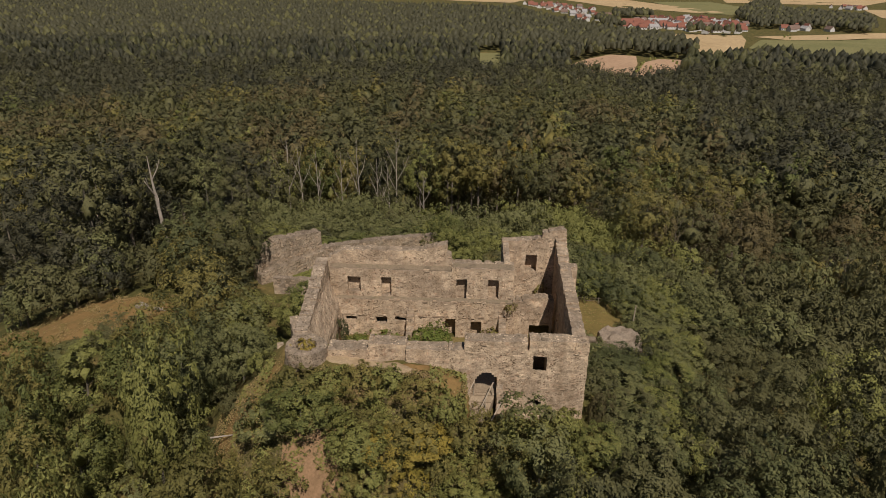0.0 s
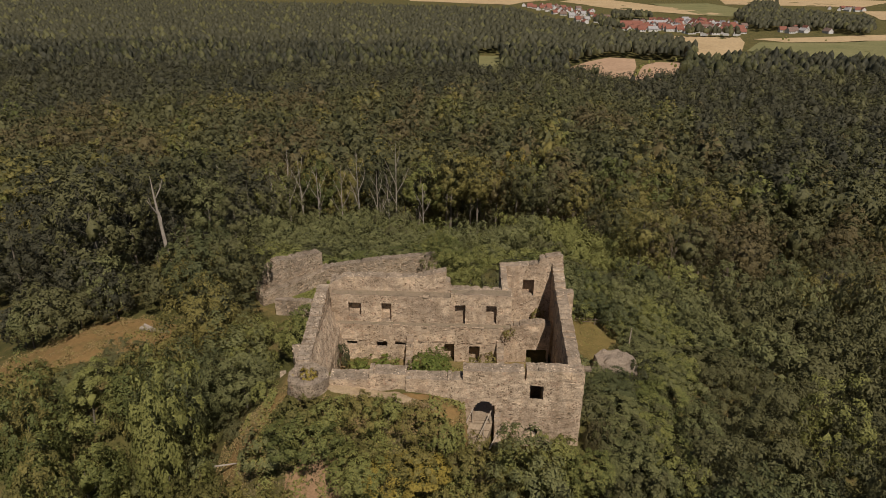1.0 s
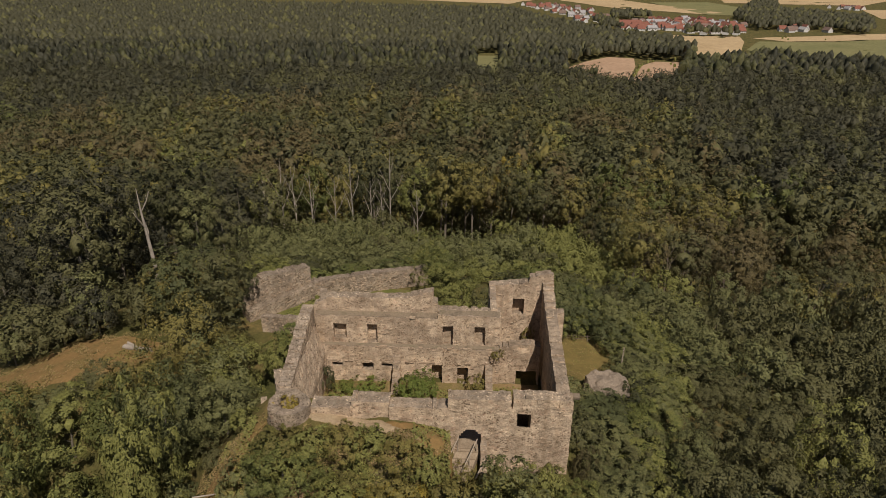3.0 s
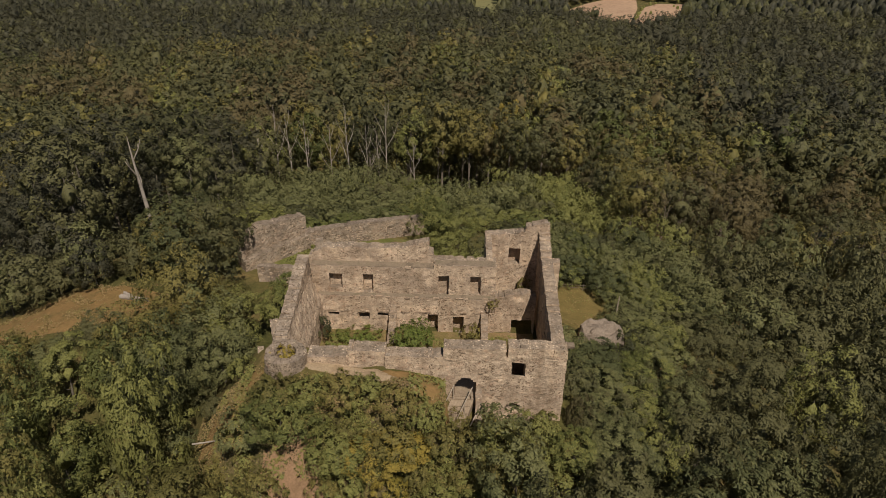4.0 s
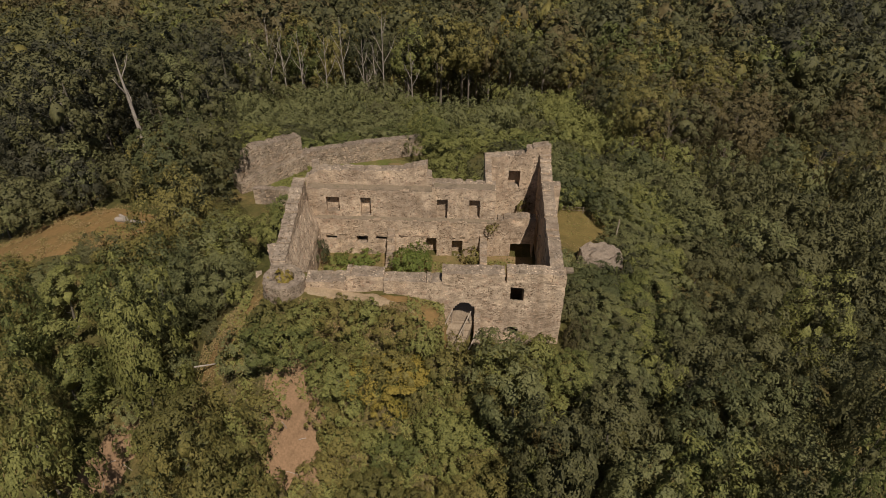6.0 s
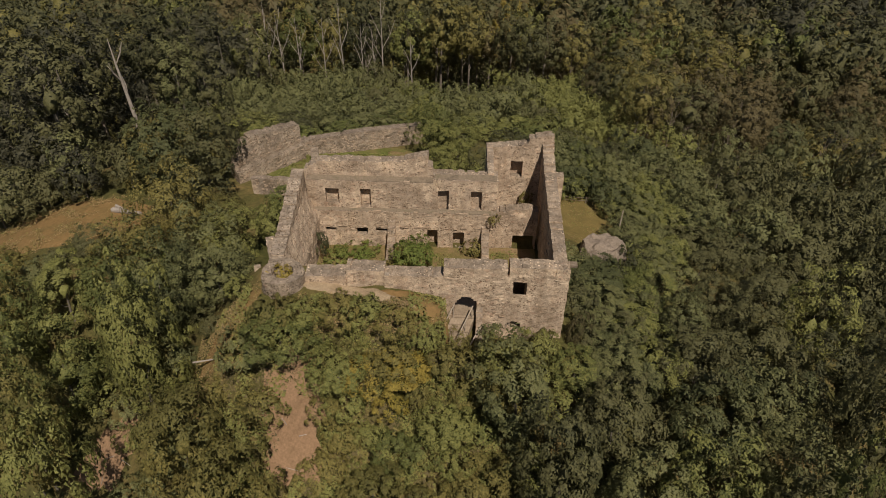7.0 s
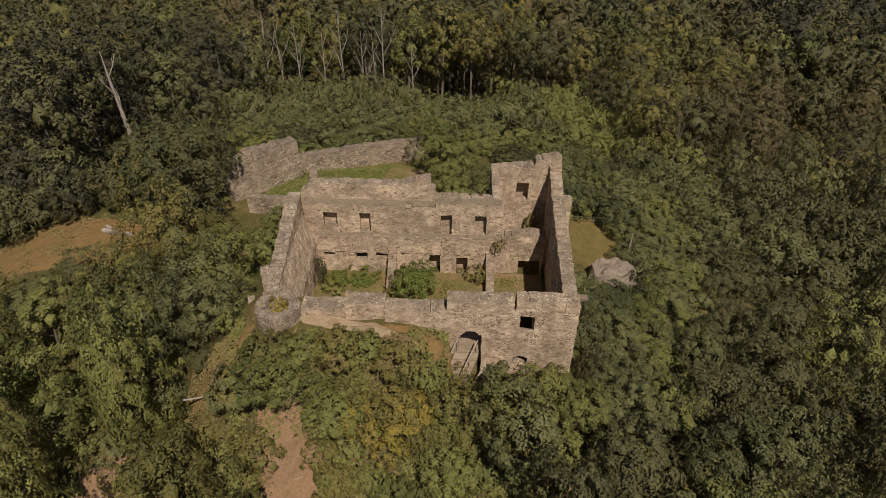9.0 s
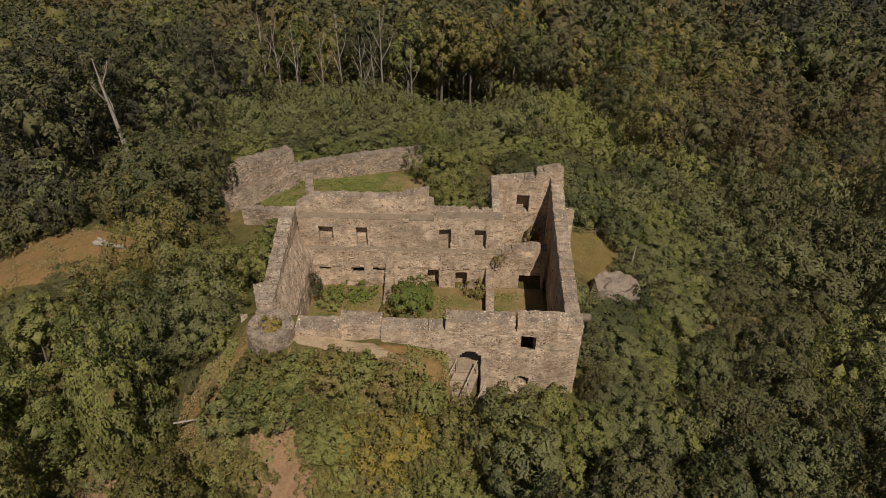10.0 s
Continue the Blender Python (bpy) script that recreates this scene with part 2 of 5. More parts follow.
def height(x, y):
    x, y = np.asarray(x, float), np.asarray(y, float)
    dx, dy = x, y - 14
    r = np.hypot(dx, dy)
    c, s = dx / np.maximum(r, 1e-6), dy / np.maximum(r, 1e-6)
    edge = 18 + 20 * smooth(0.3, 1.0, -c) * smooth(-0.7, 0.1, s) + 4 * smooth(0.3, 1, s)
    d = np.maximum(0, r - edge)
    drop = np.interp(d, [0, 5, 10, 30, 80, 290, 500, 640, 1500, 2600, 6000], [0, 1.2, 3.5, 11.5, 30, 53, 67, 72, 72, 62, 20])
    z = -3.2 - drop + wave(x, y, 23, 1.0) * 0.5 * smooth(8, 40, d) + wave(x, y, 140, 2.0) * 5 * smooth(60, 300, d) * (1 - smooth(420, 620, d))
    # the mound before the south wall, and its bank
    ox = np.maximum(np.maximum(-12.5 - x, (x - 1.3) * 2.4), 0)
    oy = np.maximum(np.maximum(-2.0 - y, y - 0.4), 0)
    out = np.hypot(ox, oy)
    z = z + np.interp(x, [-8, -3.7, 0, 1.3], [7.2, 6.5, 4.3, 3.9]) * (1 - smooth(0, 9.5, out))
    z = z + 2.3 * (1 - smooth(0, 7, np.hypot(np.maximum(np.maximum(1 - x, x - 11), 0), np.maximum(np.maximum(-2.5 - y, y - 12), 0))))
    stairwell = (x > 1.7) & (x < 4.7) & (y > -5) & (y < 0.3)
    z = np.where(stairwell, np.minimum(z, np.maximum(0.62 + 0.52 * (y + 0.9), -0.3)), z)
    inside = (x > -11.8) & (x < 10.4) & (y > 0.1) & (y < 11.9)
    z = np.where(inside, hall_level(x, y), z)
    cellar = (x > 5.9) & (x < 8.4) & (y > -0.7) & (y < 3.2)
    z = np.where(cellar, -4.2, z)
    tower = (x > 5.2) & (x < 10.4) & (y >= 11.9) & (y < 16.6)
    return np.where(tower, -0.9, z)


def spaced(lo, hi, fine_lo, fine_hi, step, grow):
    v = list(np.arange(fine_lo, fine_hi + 1e-6, step))
    s = step
    while v[-1] < hi:
        s *= grow
        v.append(v[-1] + s)
    s = step
    while v[0] > lo:
        s *= grow
        v.insert(0, v[0] - s)
    return np.array(v)


def mesh_from(name, verts, faces_flat, per, mats=(), mat_index=None, smooth_on=False, normals=None, tone=None):
    """A mesh from arrays: verts (n,3), faces of `per` corners each; normals and a tone for each vertex where given."""
    me = bpy.data.meshes.new(name)
    verts = np.asarray(verts, np.float32)
    f = np.asarray(faces_flat, np.int32).reshape(-1, per)
    me.vertices.add(len(verts))
    me.vertices.foreach_set("co", verts.ravel())
    me.loops.add(f.size)
    me.loops.foreach_set("vertex_index", f.ravel())
    me.polygons.add(len(f))
    me.polygons.foreach_set("loop_start", np.arange(0, f.size, per, dtype=np.int32))
    me.polygons.foreach_set("loop_total", np.full(len(f), per, np.int32))
    for m in mats:
        me.materials.append(m)
    if mat_index is not None:
        me.polygons.foreach_set("material_index", np.asarray(mat_index, np.int32))
    me.polygons.foreach_set("use_smooth", np.full(len(f), smooth_on, bool))
    me.update(calc_edges=True)
    me.validate()
    if tone is not None:
        me.attributes.new("tone", "FLOAT", "POINT").data.foreach_set("value", np.asarray(tone, np.float32))
    if normals is not None:
        me.normals_split_custom_set_from_vertices(np.asarray(normals, np.float32))
    return me


def ground_material():
    m, nt, bsdf = material("dry_grass_ground", 0.95, 0.1)
    p = coords(nt)
    grass = ramp(nt, noise_tex(nt, p, 0.22, 6.0, 0.65), [(0.32, (0.055, 0.058, 0.018)), (0.5, (0.095, 0.085, 0.030)), (0.7, (0.20, 0.14, 0.06))])
    tuft = ramp(nt, noise_tex(nt, p, 3.0, 5.0, 0.7), [(0.3, (0.62, 0.62, 0.6)), (0.65, (1.15, 1.12, 1.05))])
    col = mix(nt, 1.0, grass, tuft, "MULTIPLY")
    nt.links.new(col, bsdf.inputs["Base Color"])
    bump(nt, bsdf, noise_tex(nt, p, 5.0, 6.0, 0.7), 0.8, 0.15)
    return m


GROUND = ground_material()
gx = spaced(-3600, 3600, -44.8, 44.8, 0.64, 1.11)
gy = spaced(-600, 4800, -23.04, 60, 0.64, 1.11)
XX, YY = np.meshgrid(gx, gy)
ZZ = height(XX, YY)
nx, ny = len(gx), len(gy)
idx = np.arange(nx * ny).reshape(ny, nx)
quads = np.stack([idx[:-1, :-1], idx[:-1, 1:], idx[1:, 1:], idx[1:, :-1]], -1).reshape(-1, 4)
ground = new("ground", mesh_from("ground", np.stack([XX, YY, ZZ], -1).reshape(-1, 3), quads, 4, [GROUND], None, True))
tagged(ground, "dry olive and straw-coloured grass slopes of the castle hill", "ground", kind="structure")


# ---- parts ----


def part(name, bm_or_mesh, mat, parent, label=""):
    if isinstance(bm_or_mesh, bmesh.types.BMesh):
        me = bpy.data.meshes.new(name)
        bm_or_mesh.to_mesh(me)
        bm_or_mesh.free()
    else:
        me = bm_or_mesh
    if mat and not me.materials:
        me.materials.append(mat)
    ob = new(name, me)
    ob.parent = parent
    return tagged(ob, label)


def thing(name, label, category, at=(0, 0, 0), group="", kind=""):
    e = new(name)
    e.location = at
    return tagged(e, label, category, group, kind)


def breaks(lo, hi, cell, extra):
    n = max(1, round((hi - lo) / cell))
    v = [lo + (hi - lo) * k / n for k in range(n + 1)]
    for e in extra:
        if lo < e < hi:
            v = [q for q in v if abs(q - e) > cell * 0.45 or q in (lo, hi)] + [e]
    return sorted(v)


def masonry(name, parent, a, b, thick, base, top, holes=(), cell=0.3, rag=0.12, mat=None, label="", rough=0.05, seed=0.0, batter=0.0, faced=("front",), fill=0.13, single=0, caps_share=0.14):
    """A ruined wall from plan point a to b (its thickness to the left of that way), its top along the profile
    [(s, z)...], with holes (s0, s1, z0, z1, arch rise) right through it."""
    ax, ay = a
    length = math.hypot(b[0] - ax, b[1] - ay)
    ux, uy = (b[0] - ax) / length, (b[1] - ay) / length
    tn = max(1, round(thick / 0.45))
    prof_s, prof_z = [q[0] for q in top], [q[1] for q in top]

    def crest(s):
        n = noise.noise(Vector((ax + ux * s * 1.3, ay + uy * s * 1.3, seed + 4.7)) * 1.6) + 0.6 * noise.noise(Vector((s * 4.1, seed, ay)))
        return float(np.interp(s, prof_s, prof_z)) + rag * n
    hs = [e for h in holes for e in h[:2]] + [q for q in prof_s[1:-1]]
    hz = [e for h in holes for e in (h[2], h[3], h[3] - h[4])]
    S = breaks(0, length, cell, hs)
    Z = breaks(base, max(prof_z) + rag + 0.1, cell, hz)

    def solid(i, k):
        s, z = (S[i] + S[i + 1]) / 2, (Z[k] + Z[k + 1]) / 2
        if z > crest(s):
            return False
        for s0, s1, z0, z1, rise in holes:
            if s0 < s < s1 and z0 < z < z1:
                if rise <= 0:
                    return False
                q = (s - (s0 + s1) / 2) / ((s1 - s0) / 2)
                if z < z1 - rise + rise * math.sqrt(max(0, 1 - q * q)):
                    return False
        return True
    ns, nz = len(S) - 1, len(Z) - 1
    on = [[solid(i, k) for k in range(nz)] for i in range(ns)]
    for i in range(ns):
        on[i][0] = on[i][0] or not any(h[2] <= base for h in holes if h[0] < (S[i] + S[i + 1]) / 2 < h[1])
    peak = {}
    for i in range(ns + 1):
        tops = [max((k + 1 for k in range(nz) if on[j][k]), default=0) for j in (i - 1, i) if 0 <= j < ns]
        peak[i] = max(tops)
    bm = bmesh.new()
    seen = {}

    def vert(i, k, w):
        key = (i, k, w)
        if key not in seen:
            z = Z[k]
            if k == peak[i]:
                z = min(max(crest(S[i]), z - cell * 0.6), z + cell * 0.6)
            off = thick * w / tn - batter * min(2.6, max(0, prof_z[0] - z)) * (1 - w / tn)
            p = Vector((ax + ux * S[i] - uy * off, ay + uy * S[i] + ux * off, z))
            v = noise.noise_vector(p * 1.9) * rough + noise.noise_vector(p * 5.3) * rough * 0.7
            seen[key] = bm.verts.new(p + v)
        return seen[key]

    def face(*vs):
        try:
            bm.faces.new(vs)
        except ValueError:
            pass
    for i in range(ns):
        for k in range(nz):
            if not on[i][k]:
                continue
            face(vert(i, k, 0), vert(i + 1, k, 0), vert(i + 1, k + 1, 0), vert(i, k + 1, 0))
            face(vert(i + 1, k, tn), vert(i, k, tn), vert(i, k + 1, tn), vert(i + 1, k + 1, tn))
            for w in range(tn):
                if k == nz - 1 or not on[i][k + 1]:
                    face(vert(i, k + 1, w), vert(i + 1, k + 1, w), vert(i + 1, k + 1, w + 1), vert(i, k + 1, w + 1))
                if k > 0 and not on[i][k - 1]:
                    face(vert(i + 1, k, w), vert(i, k, w), vert(i, k, w + 1), vert(i + 1, k, w + 1))
                if i == 0 or not on[i - 1][k]:
                    face(vert(i, k, w + 1), vert(i, k, w), vert(i, k + 1, w), vert(i, k + 1, w + 1))
                if i == ns - 1 or not on[i + 1][k]:
                    face(vert(i + 1, k, w), vert(i + 1, k, w + 1), vert(i + 1, k + 1, w + 1), vert(i + 1, k + 1, w))
    bmesh.ops.recalc_face_normals(bm, faces=bm.faces)
    wall = part(name, bm, mat or MASONRY, parent, label)
    # facing stones proud of the core, course by course
    vs, fs, boxes = [], [], []
    dice = random.Random(int(ax * 37 + ay * 101 + length * 13 + base * 7 + seed * 5))

    def hole_near(s0, s1, z0, z1):
        return any(s1 > h[0] - 0.02 and s0 < h[1] + 0.02 and z1 > h[2] - 0.02 and z0 < h[3] + 0.02 for h in holes)

    def spot(s, z, off):
        off = off - (batter * min(2.6, max(0, prof_z[0] - z)) if off < thick / 2 else 0)
        return (ax + ux * s - uy * off, ay + uy * s + ux * off, z)

    def stone(s0, s1, z0, z1, o0, o1):
        """Eight corners of one stone, from depth o0 (buried) to o1 (its face)."""
        j = [dice.uniform(-0.055, 0.055) for k in range(12)]
        q = [(s0 + j[0], z0 + j[1]), (s1 + j[2], z0 + j[3]), (s1 + j[4], z1 + j[5]), (s0 + j[6], z1 + j[7])]
        cs, cz = (s0 + s1) / 2, (z0 + z1) / 2
        boxes.append([spot(s, z, o0) for s, z in q] + [spot(cs + (s - cs) * 0.86, cz + (z - cz) * 0.84, o1 + j[8 + k] * 0.4) for k, (s, z) in enumerate(q)])
    for side in faced:
        z = base
        while z < max(prof_z):
            dz = dice.uniform(0.14, 0.27)
            s = dice.uniform(-0.3, 0)
            while s < length - 0.12:
                ds = dice.uniform(0.16, 0.5)
                a0, a1 = max(s, 0.02), min(s + ds - 0.03, length - 0.02)
                zo, sink = z, 0.13 * noise.noise(Vector((s * 0.55, z * 0.6, seed + 2.3)))
                z, dz0, dz = z + sink, dz, dz * dice.uniform(0.65, 1.05)
                if dice.random() < fill and a1 - a0 > 0.1 and z + dz < crest((a0 + a1) / 2) - 0.05 and not hole_near(a0, a1, z, z + dz):
                    out = dice.uniform(-0.02, 0.022)
                    if side == "front":
                        stone(a0, a1, z, z + dz - 0.03, 0.12, -out - rough * 0.4)
                    else:
                        stone(a0, a1, z, z + dz - 0.03, thick - 0.12, thick + out + rough * 0.4)
                z, dz = zo, dz0
                s += ds
            z += dz
    # stones left lying on the broken crest
    caps = []
    s = 0.0
    while s < length - 0.15:
        ds = dice.uniform(0.25, 0.7)
        w = 0.0
        while w < thick - 0.1:
            dw = dice.uniform(0.3, 0.6)
            mid = min(s + ds / 2, length)
            zc = min(crest(s + 0.05), crest(mid), crest(min(s + ds, length)))
            if dice.random() < caps_share and not any(h[0] < mid < h[1] and h[3] > zc - 0.2 for h in holes):
                e0, e1 = w + 0.02, min(w + dw - 0.03, thick)
                lift = dice.uniform(-0.02, 0.07)
                t = [dice.uniform(-0.04, 0.04) for k in range(6)]
                caps.append([spot(s + 0.02, zc - 0.15, e0), spot(s + ds - 0.03, zc - 0.15, e0), spot(s + ds - 0.03, zc - 0.15, e1), spot(s + 0.02, zc - 0.15, e1),
                             spot(s + 0.05 + t[0], zc + lift + t[2], e0 + 0.03), spot(s + ds - 0.06 + t[1], zc + lift + t[3], e0 + 0.03),
                             spot(s + ds - 0.06 + t[1], zc + lift + t[4], e1 - 0.03), spot(s + 0.05 + t[0], zc + lift + t[5], e1 - 0.03)])
            w += dw
        s += ds
    quads = np.array([(4, 5, 6, 7), (0, 1, 5, 4), (1, 2, 6, 5), (2, 3, 7, 6), (3, 0, 4, 7)])

    def heap(kind, items, m):
        if not items:
            return
        v = np.array(items).reshape(-1, 3)
        f = (quads[None] + 8 * np.arange(len(items))[:, None, None]).reshape(-1, 4)
        bmx = mesh_from(kind, v, f, 4, [m])
        o = part(kind, bmx, None, wall)
        tagged(o, kind="stuff")
    if single:
        keep = sorted(boxes, key=lambda q: -q[4][2])[:single]
        for q in keep:
            part("stone", mesh_from("stone", np.array(q), quads, 4, [STONE]), None, wall)
        boxes = [q for q in boxes if q not in keep]
    heap("stone_facing", boxes, STONE)
    heap("crest_rubble", caps, CAPSTONE)
    return wall


# ---- the ruined hall ----
castle = thing("castle_ruin", "roofless ruined stone castle hall with broken wall tops", "castle ruin")
# south wall
south = masonry("south_wall", castle, (1.42, -0.95), (10.9, -0.95), 1.2, -3.2,
                [(0, 5.9), (4.9, 5.95), (4.96, 6.12), (9.5, 6.0)],
                [(5.3, 6.35, 2.5, 4.68, 0.0), (0.9, 2.6, 1.1, 3.05, 0.75), (4.95, 6.15, -3.2, 0.66, 0.5), (4.82, 4.96, 5.15, 6.6, 0), (8.34, 8.46, 5.35, 6.6, 0)], rag=0.07, cell=0.17, single=290)
masonry("low_wall", castle, (-3.1, -0.95), (1.42, -0.95), 1.25, 1.0, [(0, 4.95), (4.5, 5.05)], rag=0.06, mat=MASONRY)
masonry("low_wall", castle, (-6.05, -0.75), (-3.1, -0.75), 1.35, 1.5, [(0, 5.3), (3, 5.2)], rag=0.06, mat=MASONRY)
masonry("low_wall", castle, (-9.2, -0.95), (-6.05, -0.95), 1.45, 1.5, [(0, 4.75), (3, 4.8)], rag=0.05, mat=MASONRY)
masonry("arch_infill", castle, (6.34, -0.86), (7.60, -0.86), 0.5, -3.2, [(0, -0.05), (0.5, 0.22), (0.9, 0.1), (1.26, -0.3)], rag=0.1, cell=0.16, rough=0.07)
masonry("window_parapet", castle, (6.68, -0.94), (7.82, -0.94), 0.18, 2.3, [(0, 3.42), (1.14, 3.4)], rag=0.02, faced=())


def recess(x0, x1, y0, y1, z0, z1):
    """A dark blind recess, open to the front."""
    bm = bmesh.new()
    q = [bm.verts.new((x, y, z)) for z in (z0, z1) for x, y in ((x0, y0), (x1, y0), (x1, y1), (x0, y1))]
    for f in ((0, 1, 2, 3), (4, 7, 6, 5), (0, 3, 7, 4), (1, 5, 6, 2), (3, 2, 6, 7)):
        bm.faces.new([q[k] for k in f])
    part("recess", bm, MASONRY_OLD, castle)


recess(6.6, 7.9, 0.15, 1.4, 1.6, 4.76)
# west wall
masonry("west_wall", castle, (-11.2, 0.6), (-11.6, 11.7), 1.1, -2.0, [(0, 4.9), (3.5, 5.5), (7, 6.1), (11.1, 6.75)], rag=0.2, mat=MASONRY_CORE, rough=0.06, batter=0.4, faced=("front",), fill=0.12, caps_share=0.5)
# middle wall: lower tier with slots and doors, upper tier with niches, backing
masonry("middle_wall", castle, (-11.4, 10.78), (5.9, 10.78), 0.5, -1.4, [(0, 3.05), (17.3, 2.9)],
        [(1.42, 2.42, 0.72, 1.1, 0), (4.3, 5.35, 0.42, 1.1, 0), (6.12, 7.2, 0.78, 1.16, 0), (10.94, 11.9, -0.95, 1.15, 0.2), (13.37, 14.4, -0.95, 0.95, 0.2)], rag=0.05, cell=0.28)
masonry("middle_wall", castle, (-11.4, 11.12), (5.9, 11.12), 0.6, 2.7, [(0, 6.05), (11.4, 5.95), (11.5, 6.35), (17.3, 6.3)],
        [(1.64, 2.9, 3.7, 5.3, 0), (4.85, 5.8, 3.2, 5.25, 0), (11.9, 12.9, 3.0, 5.25, 0), (14.9, 15.9, 3.25, 5.2, 0)], rag=0.04, cell=0.28)
masonry("middle_wall", castle, (-11.6, 11.72), (5.9, 11.72), 1.1, -3.6, [(0, 6.8), (1.2, 7.6), (8.5, 7.75), (10.2, 8.2), (11.2, 8.45), (11.6, 6.5), (17.5, 6.4)], rag=0.12)
# low wall with the dark doorway, and the return to the tower
masonry("doorway_wall", castle, (5.9, 11.0), (9.75, 11.0), 1.0, -1.4, [(0, 3.3), (3.0, 3.55), (3.85, 3.3)], [(1.65, 3.7, -1.4, 0.62, 0.15)], rag=0.1)
masonry("tower_side_wall", castle, (5.55, 11.9), (5.55, 16.2), 0.62, -1.4, [(0, 6.5), (4.3, 7.1)], rag=0.08)
masonry("tower_wall", castle, (4.9, 16.1), (11.0, 16.1), 1.0, -3.6, [(0, 7.1), (3.0, 7.3), (3.9, 7.7), (4.0, 8.1), (5.8, 8.5), (6.1, 8.45)],
        [(2.4, 3.55, 3.9, 5.7, 0)], rag=0.08)
masonry("tower_wall", castle, (4.95, 17.1), (11.0, 17.1), 0.5, -3.6, [(0, 6.8), (3.9, 7.3), (6.0, 8.2)], rag=0.08, faced=())
masonry("east_wall", castle, (10.75, -0.9), (11.25, 17.0), 1.05, -5.0, [(0, 6.0), (1.3, 6.0), (8, 6.35), (13.5, 6.6), (16.2, 7.1), (17.5, 8.3)], rag=0.12, faced=("front", "back"))
masonry("wall_stub", castle, (11.2, 13.0), (12.0, 13.0), 0.9, -4.0, [(0, 6.0), (0.8, 5.9)], rag=0.1)
# cross-wall stumps in the hall
masonry("cross_wall_stump", castle, (-3.4, 7.6), (-3.4, 10.95), 0.7, -1.4, [(0, -0.2), (2.0, 0.6), (3.35, 2.3)], rag=0.12)
masonry("cross_wall_stump", castle, (5.3, 6.6), (5.3, 10.95), 0.7, -1.4, [(0, -0.1), (2.5, 0.5), (4.4, 1.8)], rag=0.12)


def ring_wall(name, parent, cx, cy, outer, inner, base, top, mat, sides=40, levels=16):
    bm = bmesh.new()
    rows = []
    for j in range(sides):
        t = 2 * math.pi * j / sides
        crest = top + 0.18 * noise.noise(Vector((math.cos(t) * 2, math.sin(t) * 2, 9)))
        col = []
        prof = [(outer + 0.22 * (1 - k / levels), base + (crest - base) * k / levels) for k in range(levels + 1)]
        prof += [((outer + inner) / 2, crest + 0.03), (inner, crest - 0.02), (inner, crest - 0.6), (inner * 0.02, crest - 0.75)]
        for rad, z in prof:
            wob = 1 + 0.06 * math.cos(3 * t + 0.6)
            p = Vector((cx + rad * wob * math.cos(t), cy + rad * wob * math.sin(t), z))
            col.append(bm.verts.new(p + noise.noise_vector(p * 2.1) * 0.09))
        rows.append(col)
    for j in range(sides):
        c0, c1 = rows[j], rows[(j + 1) % sides]
        for k in range(len(c0) - 1):
            bm.faces.new((c0[k], c1[k], c1[k + 1], c0[k + 1]))
    bmesh.ops.recalc_face_normals(bm, faces=bm.faces)
    return part(name, bm, mat, parent)


ring_wall("round_turret", castle, -10.9, -0.75, 1.62, 0.85, -1.5, 5.0, MASONRY_OLD)

# ---- curtain wall behind the hall ----
curtain = thing("curtain_wall", "long low ruined curtain wall of pale rubble stone", "ruined wall", (-14, 31, -3.2))


def at_home(ob, home):
    ob.matrix_parent_inverse = Matrix.Translation(home).inverted()
    return ob


for args in (
        dict(a=(-23.4, 26.0), b=(-17.0, 32.2), thick=1.4, top=[(0, -0.9), (1.2, -0.6), (1.5, 1.0), (3, 1.6), (8.9, 1.1)]),
        dict(a=(-17.0, 32.2), b=(-9.5, 34.0), thick=1.1, top=[(0, -1.1), (7.7, -0.5)]),
        dict(a=(-9.5, 34.0), b=(-2.4, 36.9), thick=1.1, top=[(0, -0.5), (7.7, -0.9)]),
        dict(a=(-22.9, 25.2), b=(-16.4, 31.4), thick=0.9, top=[(0, -1.9), (2, -1.5), (9, -1.2)]),
        dict(a=(-20.8, 23.2), b=(-13.0, 22.6), thick=0.8, top=[(0, -1.2), (8, -1.0)]),
        dict(a=(-15.8, 31.5), b=(-13.2, 20.0), thick=0.9, top=[(0, -1.6), (11.7, -2.0)])):
    at_home(masonry("wall_section", curtain, args["a"], args["b"], args["thick"], -5.0, args["top"], rag=0.12, rough=0.08, mat=MASONRY_OLD, fill=0.3), (-14, 31, -3.2))

# ---- trees ----
rng = np.random.default_rng(7)


def ico(level):
    bm = bmesh.new()
    bmesh.ops.create_icosphere(bm, subdivisions=level, radius=1)
    v = np.array([q.co[:] for q in bm.verts])
    f = np.array([[q.index for q in fc.verts] for fc in bm.faces])
    bm.free()
    return v, f


ICO1, ICO2 = ico(1), ico(2)


def unit(a):
    return a / np.maximum(np.linalg.norm(a, axis=1, keepdims=True), 1e-6)


